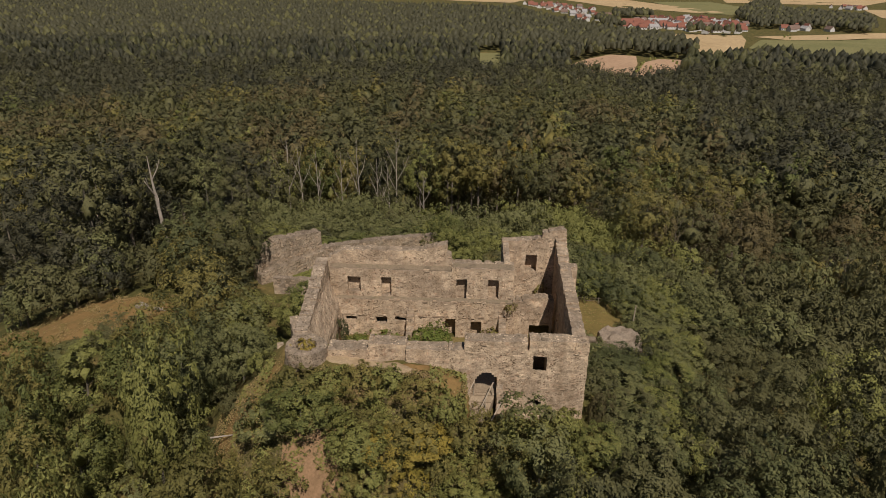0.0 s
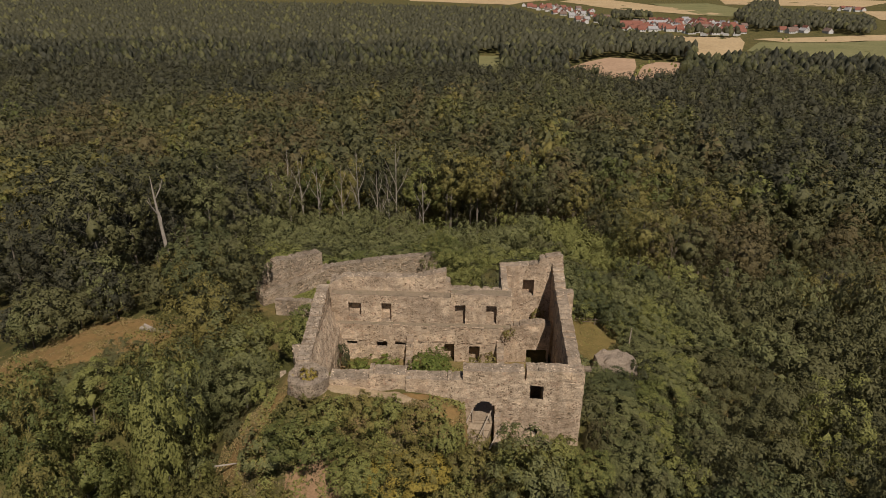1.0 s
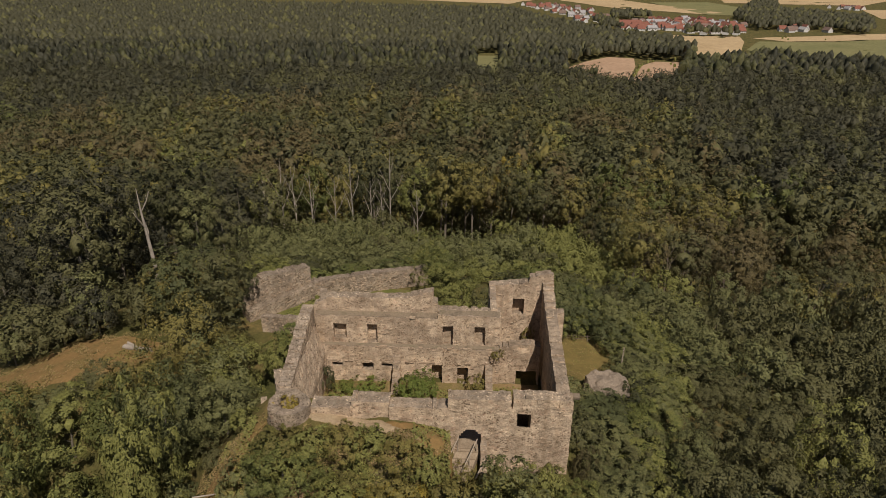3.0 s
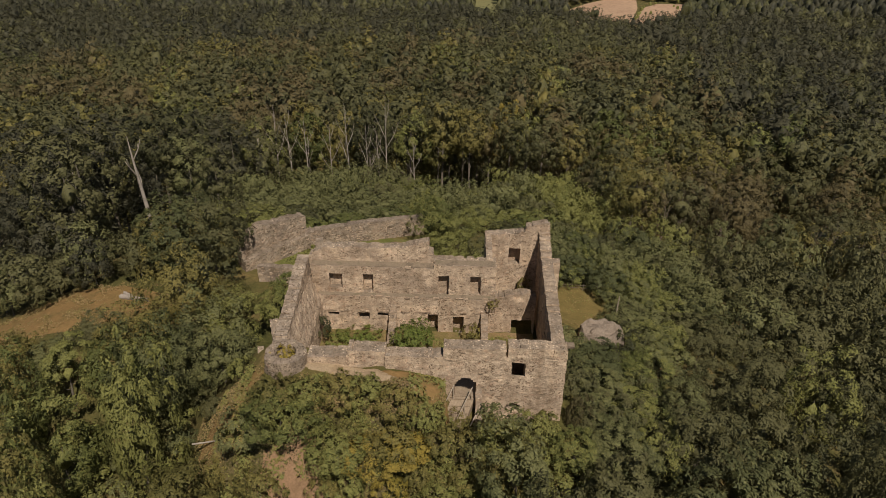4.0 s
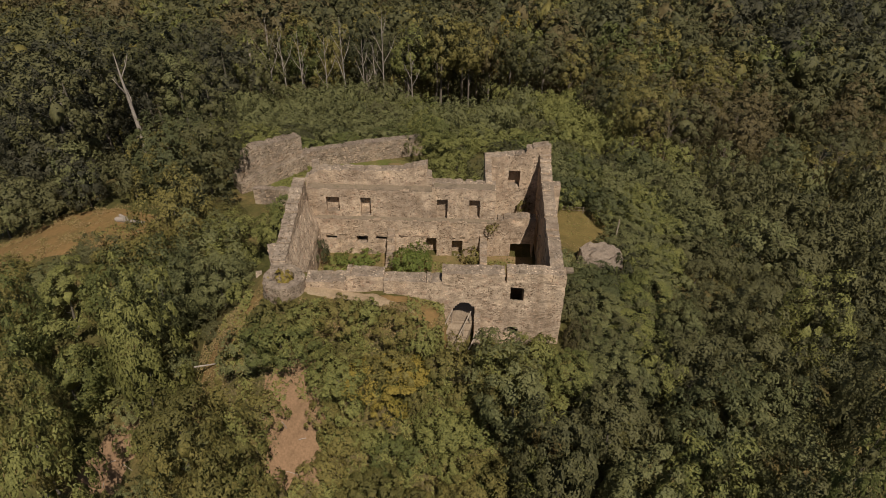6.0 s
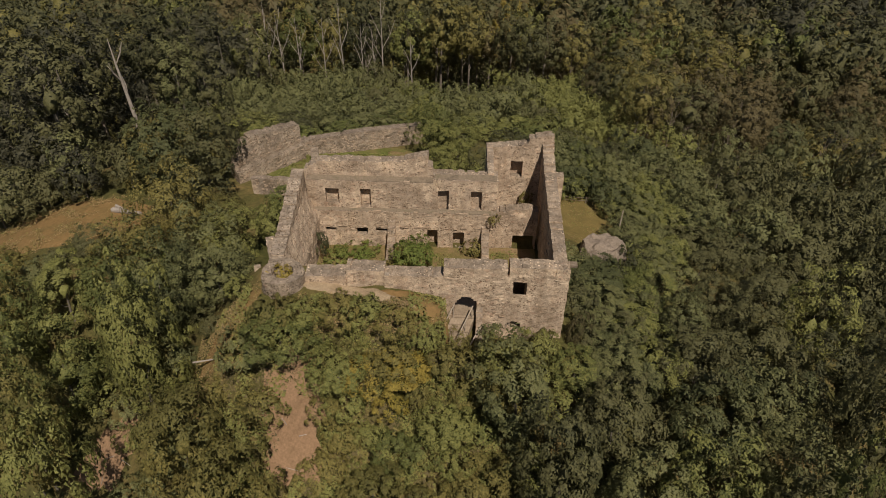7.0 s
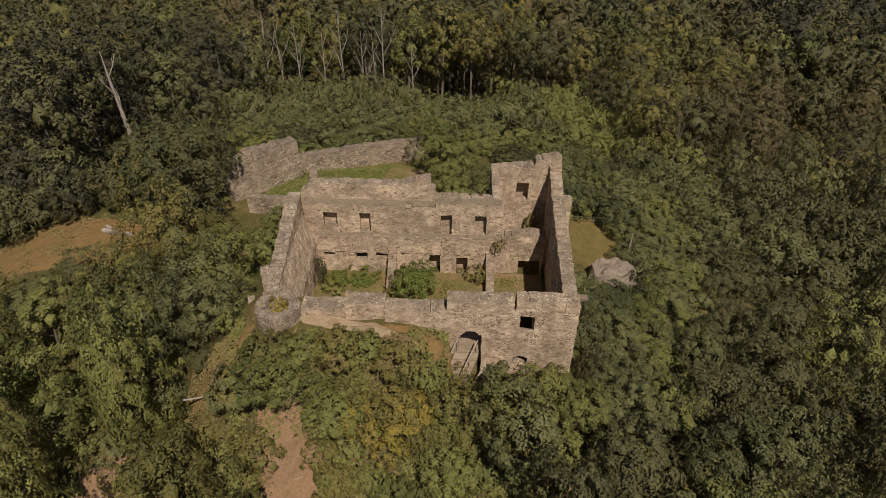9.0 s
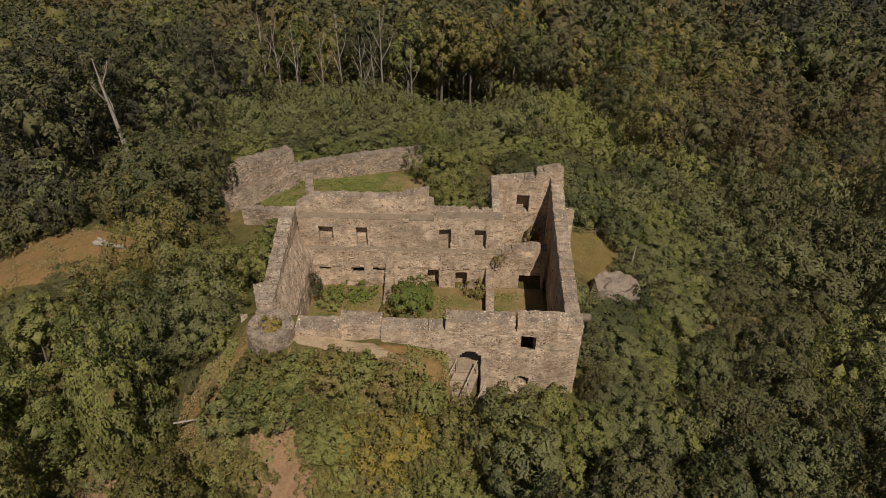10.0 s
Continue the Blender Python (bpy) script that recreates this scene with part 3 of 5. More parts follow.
def leaves_at(p, d, size, flat=0.62, shade=None, stir=0.2):
    """Leaf sprays as small slivers at the points p, facing roughly along d, rounded off towards shade."""
    n = d + rng.normal(size=d.shape) * flat
    n[:, 2] += 0.25
    n = unit(n)
    t = unit(np.cross(n, rng.normal(size=n.shape)))
    b = np.cross(n, t)
    s = size * rng.uniform(0.6, 1.35, (len(p), 1))
    v = np.stack([p - t * s * 0.5 - b * s * 0.33, p + t * s * 0.75, p - t * s * 0.4 + b * s * 0.36], 1).reshape(-1, 3)
    soft = unit(2.2 * stir * n + (d if shade is None else shade) + rng.normal(size=n.shape) * stir)
    return v, np.arange(len(p) * 3).reshape(-1, 3), np.repeat(soft, 3, 0)


def crown(width, tall, clear, clumps, per, size, lobes=5, bulge=0.105, rise=0.35, core=0.6, low=-0.55, flat=0.4, tight=0.5, bulk=0.58, out=1.2, stir=0.2, cap=9.0):
    """A crown of leafy clumps spread evenly over an uneven lobed body."""
    half, mid = (tall - clear) / 2, (tall + clear) / 2
    full = np.array([width / 2, width / 2, half])
    ld = rng.normal(size=(lobes, 3))
    ld[:, 2] = np.where(tight > 0.6, ld[:, 2] * 0.9 + 0.25, np.abs(ld[:, 2]) * 0.8)
    ld = unit(ld)
    la = rng.uniform(0.2, 0.5, lobes) + (0.62 - bulk)

    def reach(d):
        r = np.full(len(d), bulk)
        for k in range(lobes):
            r += la[k] * np.clip((d @ ld[k] - tight) / (1 - tight), 0, 1) ** 1.1
        return np.minimum(r, cap)
    k = np.arange(clumps) + 0.5
    z = 1 - (1 - low) * k / clumps
    t = k * 2.39996 + rng.uniform(0, 6)
    d = unit(np.stack([np.sqrt(1 - z * z) * np.cos(t), np.sqrt(1 - z * z) * np.sin(t), z], 1) + rng.normal(size=(clumps, 3)) * 0.12)
    rad = width * bulge * rng.uniform(0.7, 1.4, clumps)
    at = d * full * (reach(d) * rng.uniform(0.8, 1.04, clumps))[:, None] + np.array([0, 0, mid])
    vs, fs, ns, off = [], [], [], 0
    for c in range(clumps):
        e = unit(rng.normal(size=(per, 3)) + d[c] * out + np.array([0, 0, rise]))
        p = at[c] + e * (rad[c] * rng.uniform(0.78, 1.38, (per, 1))) * np.array([1, 1, 1.15])
        v, f, n = leaves_at(p, e.copy(), size, flat, 0.75 * e + 0.45 * d[c], stir)
        vs.append(v)
        fs.append(f + off)
        ns.append(n)
        off += len(v)
    if core:
        cv, cf = ICO2 if core > 0.45 and clumps > 24 else ICO1
        vs.append(cv * (core * reach(cv) * rng.uniform(0.85, 1.15, len(cv)))[:, None] * full + np.array([0, 0, mid]))
        fs.append(cf + off)
        ns.append(unit(cv + rng.normal(size=cv.shape) * 0.25))
    return np.concatenate(vs), np.concatenate(fs), np.concatenate(ns)


def spire(width, tall, tiers, per, size):
    """A conifer: drooping tiers of needle sprays round a stem."""
    ps, ds = [], []
    for k in range(tiers):
        q = k / (tiers - 1)
        m = max(3, round(11 * (1 - q)))
        for j in range(m):
            t = 2 * math.pi * (j + rng.uniform(-0.3, 0.3)) / m + k
            ln = width / 2 * (1.02 - q) * rng.uniform(0.75, 1.15)
            u = rng.uniform(0.15, 1.0, per)
            x = np.stack([np.cos(t) * u * ln, np.sin(t) * u * ln, tall * (0.08 + 0.9 * q) - 0.28 * u * ln], 1)
            ps.append(x + rng.normal(size=x.shape) * (0.16 + 0.05 * ln))
            ds.append(np.tile([np.cos(t), np.sin(t), 0.5], (per, 1)))
    v, f, n = leaves_at(np.concatenate(ps), np.concatenate(ds), size)
    iv, jf = ICO1
    z = (iv[:, 2:3] + 1) / 2
    w = np.concatenate([iv[:, :2] * width * 0.34 * (1.05 - z), z * tall * 0.93 + 0.4], 1)
    return np.concatenate([v, w]), np.concatenate([f, jf + len(v)]), np.concatenate([n, iv])


def trunk_mesh(tall, r0, limbs, sides=7, lean=0.0, top_share=0.9):
    bm = bmesh.new()

    def tube(points, radii):
        rows = []
        for (p, rad) in zip(points, radii):
            rows.append([bm.verts.new(Vector(p) + Vector((math.cos(2 * math.pi * j / sides) * rad, math.sin(2 * math.pi * j / sides) * rad, 0))) for j in range(sides)])
        for a, b in zip(rows, rows[1:]):
            for j in range(sides):
                bm.faces.new((a[j], a[(j + 1) % sides], b[(j + 1) % sides], b[j]))
        bm.faces.new(rows[-1])
    pts = [(lean * tall * q + 0.12 * math.sin(5 * q), 0.1 * math.cos(4 * q), tall * q * top_share - 0.4) for q in (0, 0.15, 0.35, 0.6, 0.8, 1)]
    tube(pts, [r0 * 1.25, r0, r0 * 0.85, r0 * 0.6, r0 * 0.4, r0 * 0.12])
    for k in range(limbs):
        q = 0.35 + 0.55 * k / max(1, limbs)
        t = 2.4 * k + 0.5
        b = Vector((lean * tall * q, 0, tall * q * top_share))
        e = b + Vector((math.cos(t), math.sin(t), 0.9)) * tall * 0.2 * (1.15 - q)
        tube([b, (b + e) / 2 + Vector((0, 0, -0.1)), e], [r0 * 0.4 * (1.1 - q), r0 * 0.3 * (1.1 - q), r0 * 0.08])
    me = bpy.data.meshes.new("trunk")
    bm.to_mesh(me)
    bm.free()
    return me


# crowns by kind; the nearest have the finest leaves
NEAR = [crown(5.8, 6.4, -0.3, 84, 62, 0.2, 7, 0.085, core=0.2, flat=0.3) for k in range(5)] + [crown(5.2, 7.2, -0.3, 78, 66, 0.2, 5, 0.09, 0.8, core=0.2, flat=0.3) for k in range(3)]
SCRUB = [crown(3.6, 2.6, -0.5, 34, 42, 0.19, 5, 0.10, 0.6, core=0.2, low=-0.2, flat=0.3) for k in range(4)]
MIDD = [crown(6.4, 6.6, -0.4, 64, 32, 0.32, 6, 0.09, core=0.4, low=-0.3, flat=0.3) for k in range(5)]
TALL = [crown(9.4, 19.5, 4.5, 90, 34, 0.43, 15, 0.075, core=0.4, low=-0.8, tight=0.72, bulk=0.5, flat=0.25, out=1.3, cap=1.1) for k in range(4)]
EDGE = [crown(8.2, 20.0, 8.0, 70, 36, 0.43, 14, 0.075, core=0.2, low=-0.7, tight=0.72, bulk=0.5, flat=0.25, out=1.3, cap=1.1) for k in range(4)]
DARKTALL = [crown(9.2, 19.5, 0.5, 100, 38, 0.43, 16, 0.075, core=0.2, low=-0.85, tight=0.74, bulk=0.5, flat=0.25, out=1.3, cap=1.1) for k in range(4)]
SLOPE = [crown(9.8, 20.0, 3.0, 54, 24, 0.60, 12, 0.085, core=0.42, tight=0.7, bulk=0.52, flat=0.25, out=1.4, cap=1.1) for k in range(5)]
SPRUCE = [spire(6.5, 20.0, 15, 22, 0.5) for k in range(2)]
rng = np.random.default_rng(21)
MESHES = {}
PROTOS = {"edge": EDGE, "dense": DARKTALL, "near": NEAR, "scrub": SCRUB, "mid": MIDD, "tall": TALL, "spruce": SPRUCE}
SIZE = {"edge": 20.0, "dense": 19.0, "near": 6.5, "scrub": 2.6, "mid": 6.6, "tall": 19.0, "spruce": 20.0}


def crown_mesh(tag, k, mat):
    key = (tag, k, mat.name)
    if key not in MESHES:
        v, f, n = PROTOS[tag][k]
        MESHES[key] = mesh_from("crown", v, f, 3, [mat], None, True, n)
    return MESHES[key]


TRUNKS = {"edge": trunk_mesh(19.5, 0.26, 6, 6), "dense": trunk_mesh(19, 0.26, 5, 6), "near": trunk_mesh(5.2, 0.13, 4), "scrub": trunk_mesh(1.9, 0.04, 4, 5), "mid": trunk_mesh(5.6, 0.13, 3, 5), "tall": trunk_mesh(19, 0.28, 7, 6), "spruce": trunk_mesh(19.5, 0.25, 0, 6)}
for me in TRUNKS.values():
    me.materials.append(BARK)
LABELS = {"leaves_green": "green leafy", "leaves_dark": "dark green", "leaves_mixed": "mid-green", "leaves_olive": "olive green", "leaves_yellow": "yellow-green", "leaves_brown": "brownish, drying", "leaves_conifer_shade": "shade-dark green"}


def tree(tag, x, y, scale, mat, group, stretch=1.0, name=None):
    k = int(rng.integers(0, len(PROTOS[tag])))
    what = {"edge": "tall pale-stemmed tree", "dense": "tall dense tree", "near": "bushy tree", "scrub": "low shrub", "mid": "bushy tree", "tall": "tall broadleaf tree", "spruce": "tall conifer"}[tag]
    e = thing(name or {"spruce": "conifer", "scrub": "shrub"}.get(tag, "tree"), f"{LABELS[mat.name]} {what} growing on the castle hill", "shrub" if tag == "scrub" else "tree", (x, y, float(height(x, y)) - 0.15), group)
    wide = scale * (0.75 + 0.25 / max(stretch, 0.6))
    e.scale = (wide, wide, scale * stretch)
    e.rotation_euler = (0, 0, rng.uniform(0, 6.28))
    part("trunk", TRUNKS[tag], None, e)
    part("crown", crown_mesh(tag, k, mat), None, e)
    return e


def free(x, y):
    """Whether shrubs grow at this spot of the plan."""
    if (-14.8 < x < 12.8 and 10 < y or -25 < x < 12.8 and 20.5 < y) and y < 35 + 0.28 * (x + 20) and not (0.2 < x < 12.8 and 19 < y):
        return False
    if -13.8 < x < 12.6 and -3.4 < y < 17.5 or -15.7 < x < -10 and 4 < y < 24 or -22 < x < -10 and 18.6 < y < 24:
        return False
    if 11 < x < 18.8 and 9.5 < y < 22.8:
        return False
    if 0.4 < x < 5.6 and -5.6 < y < -2:
        return False
    if -27 < x < -12 and 20.5 < y < 32:
        return False
    if -60 < x < -29 and 10.4 < y < 21.3 or -46 < x < -34.5 and 30 < y < 43.8:
        return False
    return True


placed, low_placed = [], []
# tree-top levels over the hill: x, y, z
TOPS = np.array([(-12.7, -16.3, 4.6), (6, -16, 3.2), (12.3, -11.5, 1.6), (22.4, -2.8, -0.2), (21.2, 5.5, -1.2), (33.7, 15.8, -4.2), (27.7, 35, -3.2),
                 (22.7, 43, -5), (34.7, 48, -5.5), (50, 43, -7), (48.7, 65, -7.5), (63, 46, -11), (-19.4, -7.5, 4.3), (-30.8, -2.5, 2), (-14.5, -4.4, 3.4),
                 (-16.2, 5, 4.9), (-17, 11, 2.9), (-18, 17, 0.8), (-21, 19, 1.0), (-24, 12.8, 4.6), (-26.4, 17, 6.3), (-15, 48, -3.9), (-12, 56, -5), (6, 50, -3.3), (0, 75, -14), (-30, 80, -14), (30, 80, -15), (0, 92, -21), (-38, 9, -2.0), (-46, 10, -2.8), (-31, 8, 0.0), (-35, 5, 0.6), (3, 30, 1.0), (-22, 40, -1.5), (16, 30, -0.8)])


def roof(x, y):
    w = 1 / ((TOPS[:, 0] - x) ** 2 + (TOPS[:, 1] - y) ** 2 + 4) ** 1.5
    return min(float((w * TOPS[:, 2]).sum() / w.sum()), 3.6 + 0.75 * (y + 13) if y < -13 else 99.0)


def roomy(x, y, gap):
    for (u, v, g) in placed:
        if (u - x) ** 2 + (v - y) ** 2 < (0.5 * (gap + g)) ** 2:
            return False
    return True


def scrubland(x, y):
    """The open brushy slope below the south wall."""
    return -9.5 + 0.25 * (y + 3) < x < 5.5 and -15 < y < -2.2 and not (0.4 < x < 5.6 and y > -5.6)


def bare(x, y):
    return ((x + 9.2) / 2.5) ** 2 + ((y + 9.4) / 4.2) ** 2 < 1 or ((x + 25.4) / 2.7) ** 2 + ((y + 8.8) / 4.0) ** 2 < 1 or ((x + 15.2 - 0.6 * (y + 3)) / 2.4) ** 2 + ((y + 3.6) / 2.2) ** 2 < 1


def beside(x, y, a, b, reach):
    """Whether a spot lies within reach of the stretch from a to b."""
    q = max(0.0, min(1.0, ((x - a[0]) * (b[0] - a[0]) + (y - a[1]) * (b[1] - a[1])) / ((b[0] - a[0]) ** 2 + (b[1] - a[1]) ** 2)))
    return math.hypot(x - a[0] - q * (b[0] - a[0]), y - a[1] - q * (b[1] - a[1])) < reach


def near_bare(x, y):
    return ((x + 9.2) / 4.4) ** 2 + ((y + 11.5) / 6.6) ** 2 < 1 or beside(x, y, (-26.0, -7.0), (-19.0, -15.5), 3.4) or ((x + 15.4) / 4.0) ** 2 + ((y + 4.6) / 4.4) ** 2 < 1


def pick(x, y):
    q = rng.uniform() + 0.28 * math.sin(x * 0.17 + 1.0) * math.cos(y * 0.15)
    if -33 < x < -20 and 9 < y < 23:
        return OLIVE if q > 0.55 else DARK
    if -24 < x < -12 and 2 < y < 22:
        return GREEN if q > 0.35 else MIXED
    if -36 < x < -22 and 23 < y < 44:
        return DARK if q < 0.6 else GREEN
    if 12.5 < x < 32 and 20 < y < 52:
        return GREEN if q > 0.62 and x < 25 else MIXED if q > 0.1 else DARK
    # dark stand beside the meadow; its shade is put into the leaf colour
    if x < -34 and y > 18:
        return CONIFER_SHADE if q < (0.4 if x > -52 else 0.85) else DARK if q < 0.85 else MIXED if q < 0.97 else OLIVE
    if x > 26 and y > 52:
        return BROWN if q < 0.42 else DARK if q < 0.78 else OLIVE
    if scrubland(x, y):
        return YELLOW if q > 0.97 else OLIVE if q > 0.5 else GREEN
    if -24 < x < -8 and y < -2:
        return YELLOW if q > 1.16 else OLIVE if q > 0.6 else GREEN if q > 0.2 else MIXED
    if y < 10 and x < -12:
        return OLIVE if q > 0.85 else GREEN if q > 0.4 else MIXED if q > 0.1 else DARK
    if 4.5 < x < 11.5 and -7 < y < 0:
        return GREEN if q > 0.4 else OLIVE
    if x > 9 and y < 22:
        return DARK if q < 0.42 + 0.03 * max(0, x - 16) else MIXED if q < 0.9 else GREEN
    if y < 2:
        return GREEN if q > 0.6 else MIXED if q > 0.15 else DARK
    if y > 36 and -24 < x < 26:
        return GREEN if q > 0.35 else DARK
    if x > 28:
        return DARK if q < 0.6 else MIXED
    return DARK if q < 0.4 else GREEN if q < 0.92 else OLIVE


def scatter(n, x0, x1, y0, y1, gap, tag, group, ok=free, low=3.0, high=13.0, tall=None):
    for k in range(n):
        x, y = rng.uniform(x0, x1), rng.uniform(y0, y1)
        if abs(x - 2) > 6 + 0.70 * (y + 46) or bare(x, y) or not ok(x, y):
            continue
        if tag == "scrub":
            if any((u - x) ** 2 + (v - y) ** 2 < gap ** 2 for u, v in low_placed):
                continue
            low_placed.append((x, y))
        elif not roomy(x, y, gap):
            continue
        else:
            placed.append((x, y, gap))
        want = tall or min(high, max(low, roof(x, y) - float(height(x, y))))
        want *= rng.uniform(0.72, 1.28)
        s = want / SIZE[tag]
        broad = min(max(s, 0.7), 1.12) if tag in ("near", "mid") else s
        tree(tag, x, y, broad, pick(x, y), group, s / broad)


scatter(600, -9, 5, -14, -5.6, 4.2, "near", "bushes on the south slope", lambda x, y: free(x, y) and scrubland(x, y) and not near_bare(x, y), tall=2.9)
scatter(3000, -13, 6, -16, -3.4, 1.7, "scrub", "shrubs on the south slope", lambda x, y: free(x, y) and scrubland(x, y), tall=1.9)
scatter(1200, 4.5, 15, -12, -2.4, 1.7, "scrub", "shrubs on the south slope", lambda x, y: not scrubland(x, y), tall=1.9)
scatter(500, 12.2, 20, -3, 9.5, 2.0, "scrub", "shrubs beside the east wall", lambda x, y: True, tall=2.2)
scatter(600, -46, -22, -14, 10.3, 3.6, "scrub", "shrubs on the south slope", free, tall=2.4)
scatter(700, 14, 32, -13, 12, 2.9, "scrub", "shrubs beside the east wall", free, tall=2.4)
scatter(900, -26, -9, -16, 3, 2.2, "scrub", "shrubs on the south slope", lambda x, y: free(x, y) and not scrubland(x, y), tall=2.1)
scatter(3000, -40, 40, -23, 14, 4.5, "near", "trees on the south slope", lambda x, y: free(x, y) and not scrubland(x, y) and not near_bare(x, y) and not (4 < x < 11.5 and y > -6.5), low=2.4)
for tx, ty in ((14.6, 3.2), (15.2, -1.0), (15.0, 6.6), (13.9, -4.6), (18.2, 5.4), (19.4, 8.6), (20.9, 12.2), (20.6, 16.0), (20.8, 20.0), (17.6, 2.2), (18.4, -2.4)):
    placed.append((tx, ty, 3.4))
    want = max(2.6, roof(tx, ty) - float(height(tx, ty)))
    tree("near", tx, ty, 0.82, GREEN if rng.uniform() < 0.3 else MIXED, "trees on the south slope", want / 6.5 / 0.82)
scatter(400, 18.5, 32, 8, 42, 3.4, "mid", "trees round the ruin", low=2.4)
scatter(500, 12.4, 30, 22.8, 34, 1.9, "scrub", "shrubs beside the east wall", lambda x, y: True, tall=2.6)
scatter(400, 19, 25, 8, 23, 1.9, "scrub", "shrubs beside the east wall", lambda x, y: True, tall=2.4)
for tx, ty, tall_ in ((-0.6, 34.8, 4.4), (-0.1, 31.6, 4.2), (0.7, 28.8, 4.0), (-0.6, 37.6, 5.0), (-2.4, 39.4, 4.6), (1.6, 26.0, 3.6), (2.2, 33.0, 5.0), (3.6, 22.6, 3.2)):
    placed.append((tx, ty, 3.0))
    tree("near", tx, ty, 0.72, GREEN, "bushes at the end of the court", tall_ / 6.5 / 0.72)
scatter(2500, -62, 62, 8, 42, 4.3, "mid", "trees round the ruin", lambda x, y: free(x, y) and not (x < -37 and y > 18), low=2.4)
scatter(500, -62, -32, 20.8, 26, 2.8, "mid", "dark shrubs at the meadow's edge", low=5.0, tall=6.5, ok=lambda x, y: x < -37 or y > 24)
scatter(900, -90, -37, 22, 92, 8.0, "dense", "tall trees beside the meadow", tall=18.5)
scatter(700, 28, 110, 50, 98, 6.2, "tall", "tall trees on the east slope", tall=13.5)


# ---- woods and fields beyond ----
def woods(name, spots, protos, mats, label, lift=0.0):
    """Many trees as one mesh; spots: x, y, scale, stretch, material index."""
    vs, fs, ms, ns, ts, off = [], [], [], [], [], 0
    for (x, y, s, st, mi) in spots:
        v, f, n = protos[int(rng.integers(0, len(protos)))]
        t = rng.uniform(0, 6.28)
        c, q = math.cos(t), math.sin(t)
        turn = np.array([(c, q, 0), (-q, c, 0), (0, 0, 1)])
        vs.append(v @ turn * np.array([s, s, s * st]) + np.array([x, y, float(height(x, y)) - 0.3]))
        fs.append(f + off)
        ns.append(unit(n @ turn + np.array([0, 0, lift])))
        ms.append(np.full(len(f), mi))
        ts.append(np.full(len(v), rng.uniform(-0.24, 0.2)))
        off += len(v)
    ob = new(name, mesh_from(name, np.concatenate(vs), np.concatenate(fs), 3, mats, np.concatenate(ms), True, np.concatenate(ns), np.concatenate(ts)))
    return tagged(ob, label, "forest", kind="stuff")


def lattice(x0, x1, y0, y1, gap, ok):
    out = []
    for y in np.arange(y0, y1, gap * 0.87):
        for x in np.arange(x0, x1, gap):
            u, v = x + rng.uniform(-0.36, 0.36) * gap, y + rng.uniform(-0.36, 0.36) * gap
            if abs(u - 2) < 34 + 0.69 * (v + 46) and ok(u, v):
                out.append((u, v))
    return out


thicket = []
for k in range(3000):
    x, y = rng.uniform(-40, 34), rng.uniform(37, 97)
    if free(x, y) and not (x < -36 and y < 70) and not (x > 28 and y > 50) and roomy(x, y, 4.3):
        placed.append((x, y, 4.3))
        want = min(9.0, max(2.6, roof(x, y) - float(height(x, y)))) * rng.uniform(0.85, 1.15)
        thicket.append((x, y, 0.95, want / 6.6 / 0.95, 6 if rng.uniform() < 0.75 - 0.02 * (x + 8) else 1 if rng.uniform() < 0.75 else 2))
WOOD_MATS = [OLIVE, GREEN, DARK, BROWN, YELLOW, CONIFER_SHADE, MIXED]


def far_mat(x, y):
    q = rng.uniform()
    w = noise.noise(Vector((x / 130, y / 130, 5.0)))
    if q < 0.84 - 1.0 * max(0, w) * (y < 900):
        return 5
    return 2


def wood_mat(x, y):
    q = 0.45 * rng.uniform() + 0.275 + 0.8 * noise.noise(Vector((x / 38, y / 38, 2.0)))
    if x > 105 + 20 * math.sin(y / 40) and y > 150 and rng.uniform() < 0.85:
        return 5 if rng.uniform() < 0.7 else 2
    return 3 if q < 0.30 else 2 if q < 0.62 else 1 if q < 0.655 else 0 if q < 0.75 else 2


def dome(width, tall, clear, blob, sprays, size, lumps=(0.22, 0.2), stir=0.4):
    """A far tree: one rounded, lumpy crown with a fringe of leaf sprays."""
    iv, jf = blob
    jf = jf[iv[jf][:, :, 2].mean(1) > -0.3]
    used = np.unique(jf)
    back = np.zeros(len(iv), int)
    back[used] = np.arange(len(used))
    iv, jf = iv[used], back[jf]
    seed = Vector(rng.uniform(0, 90, 3))
    r = np.array([1 + lumps[0] * noise.noise(Vector(q) * 1.9 + seed) + lumps[1] * 1.6 * noise.noise(Vector(q) * 4.6 + seed) for q in iv])
    half = (tall - clear) / 2
    full, mid = np.array([width / 2, width / 2, half]), np.array([0, 0, (tall + clear) / 2])
    v = iv * r[:, None] * full
    fn = np.cross(v[jf[:, 1]] - v[jf[:, 0]], v[jf[:, 2]] - v[jf[:, 0]])
    vn = np.zeros_like(v)
    for k in range(3):
        np.add.at(vn, jf[:, k], fn)
    vn = unit(unit(vn) + rng.normal(size=v.shape) * stir)
    share = rng.dirichlet((1, 1, 1), sprays)[:, :, None]
    at = jf[rng.integers(0, len(jf), sprays)]
    way = unit((vn[at] * share).sum(1))
    spot = (v[at] * share).sum(1) + way * rng.uniform(0.0, 0.2, (sprays, 1))
    w, f, n = leaves_at(spot + mid, way.copy(), size, 0.3, way, 0.13)
    return np.concatenate([w, v + mid]), np.concatenate([f, jf + len(w)]), np.concatenate([n, vn])


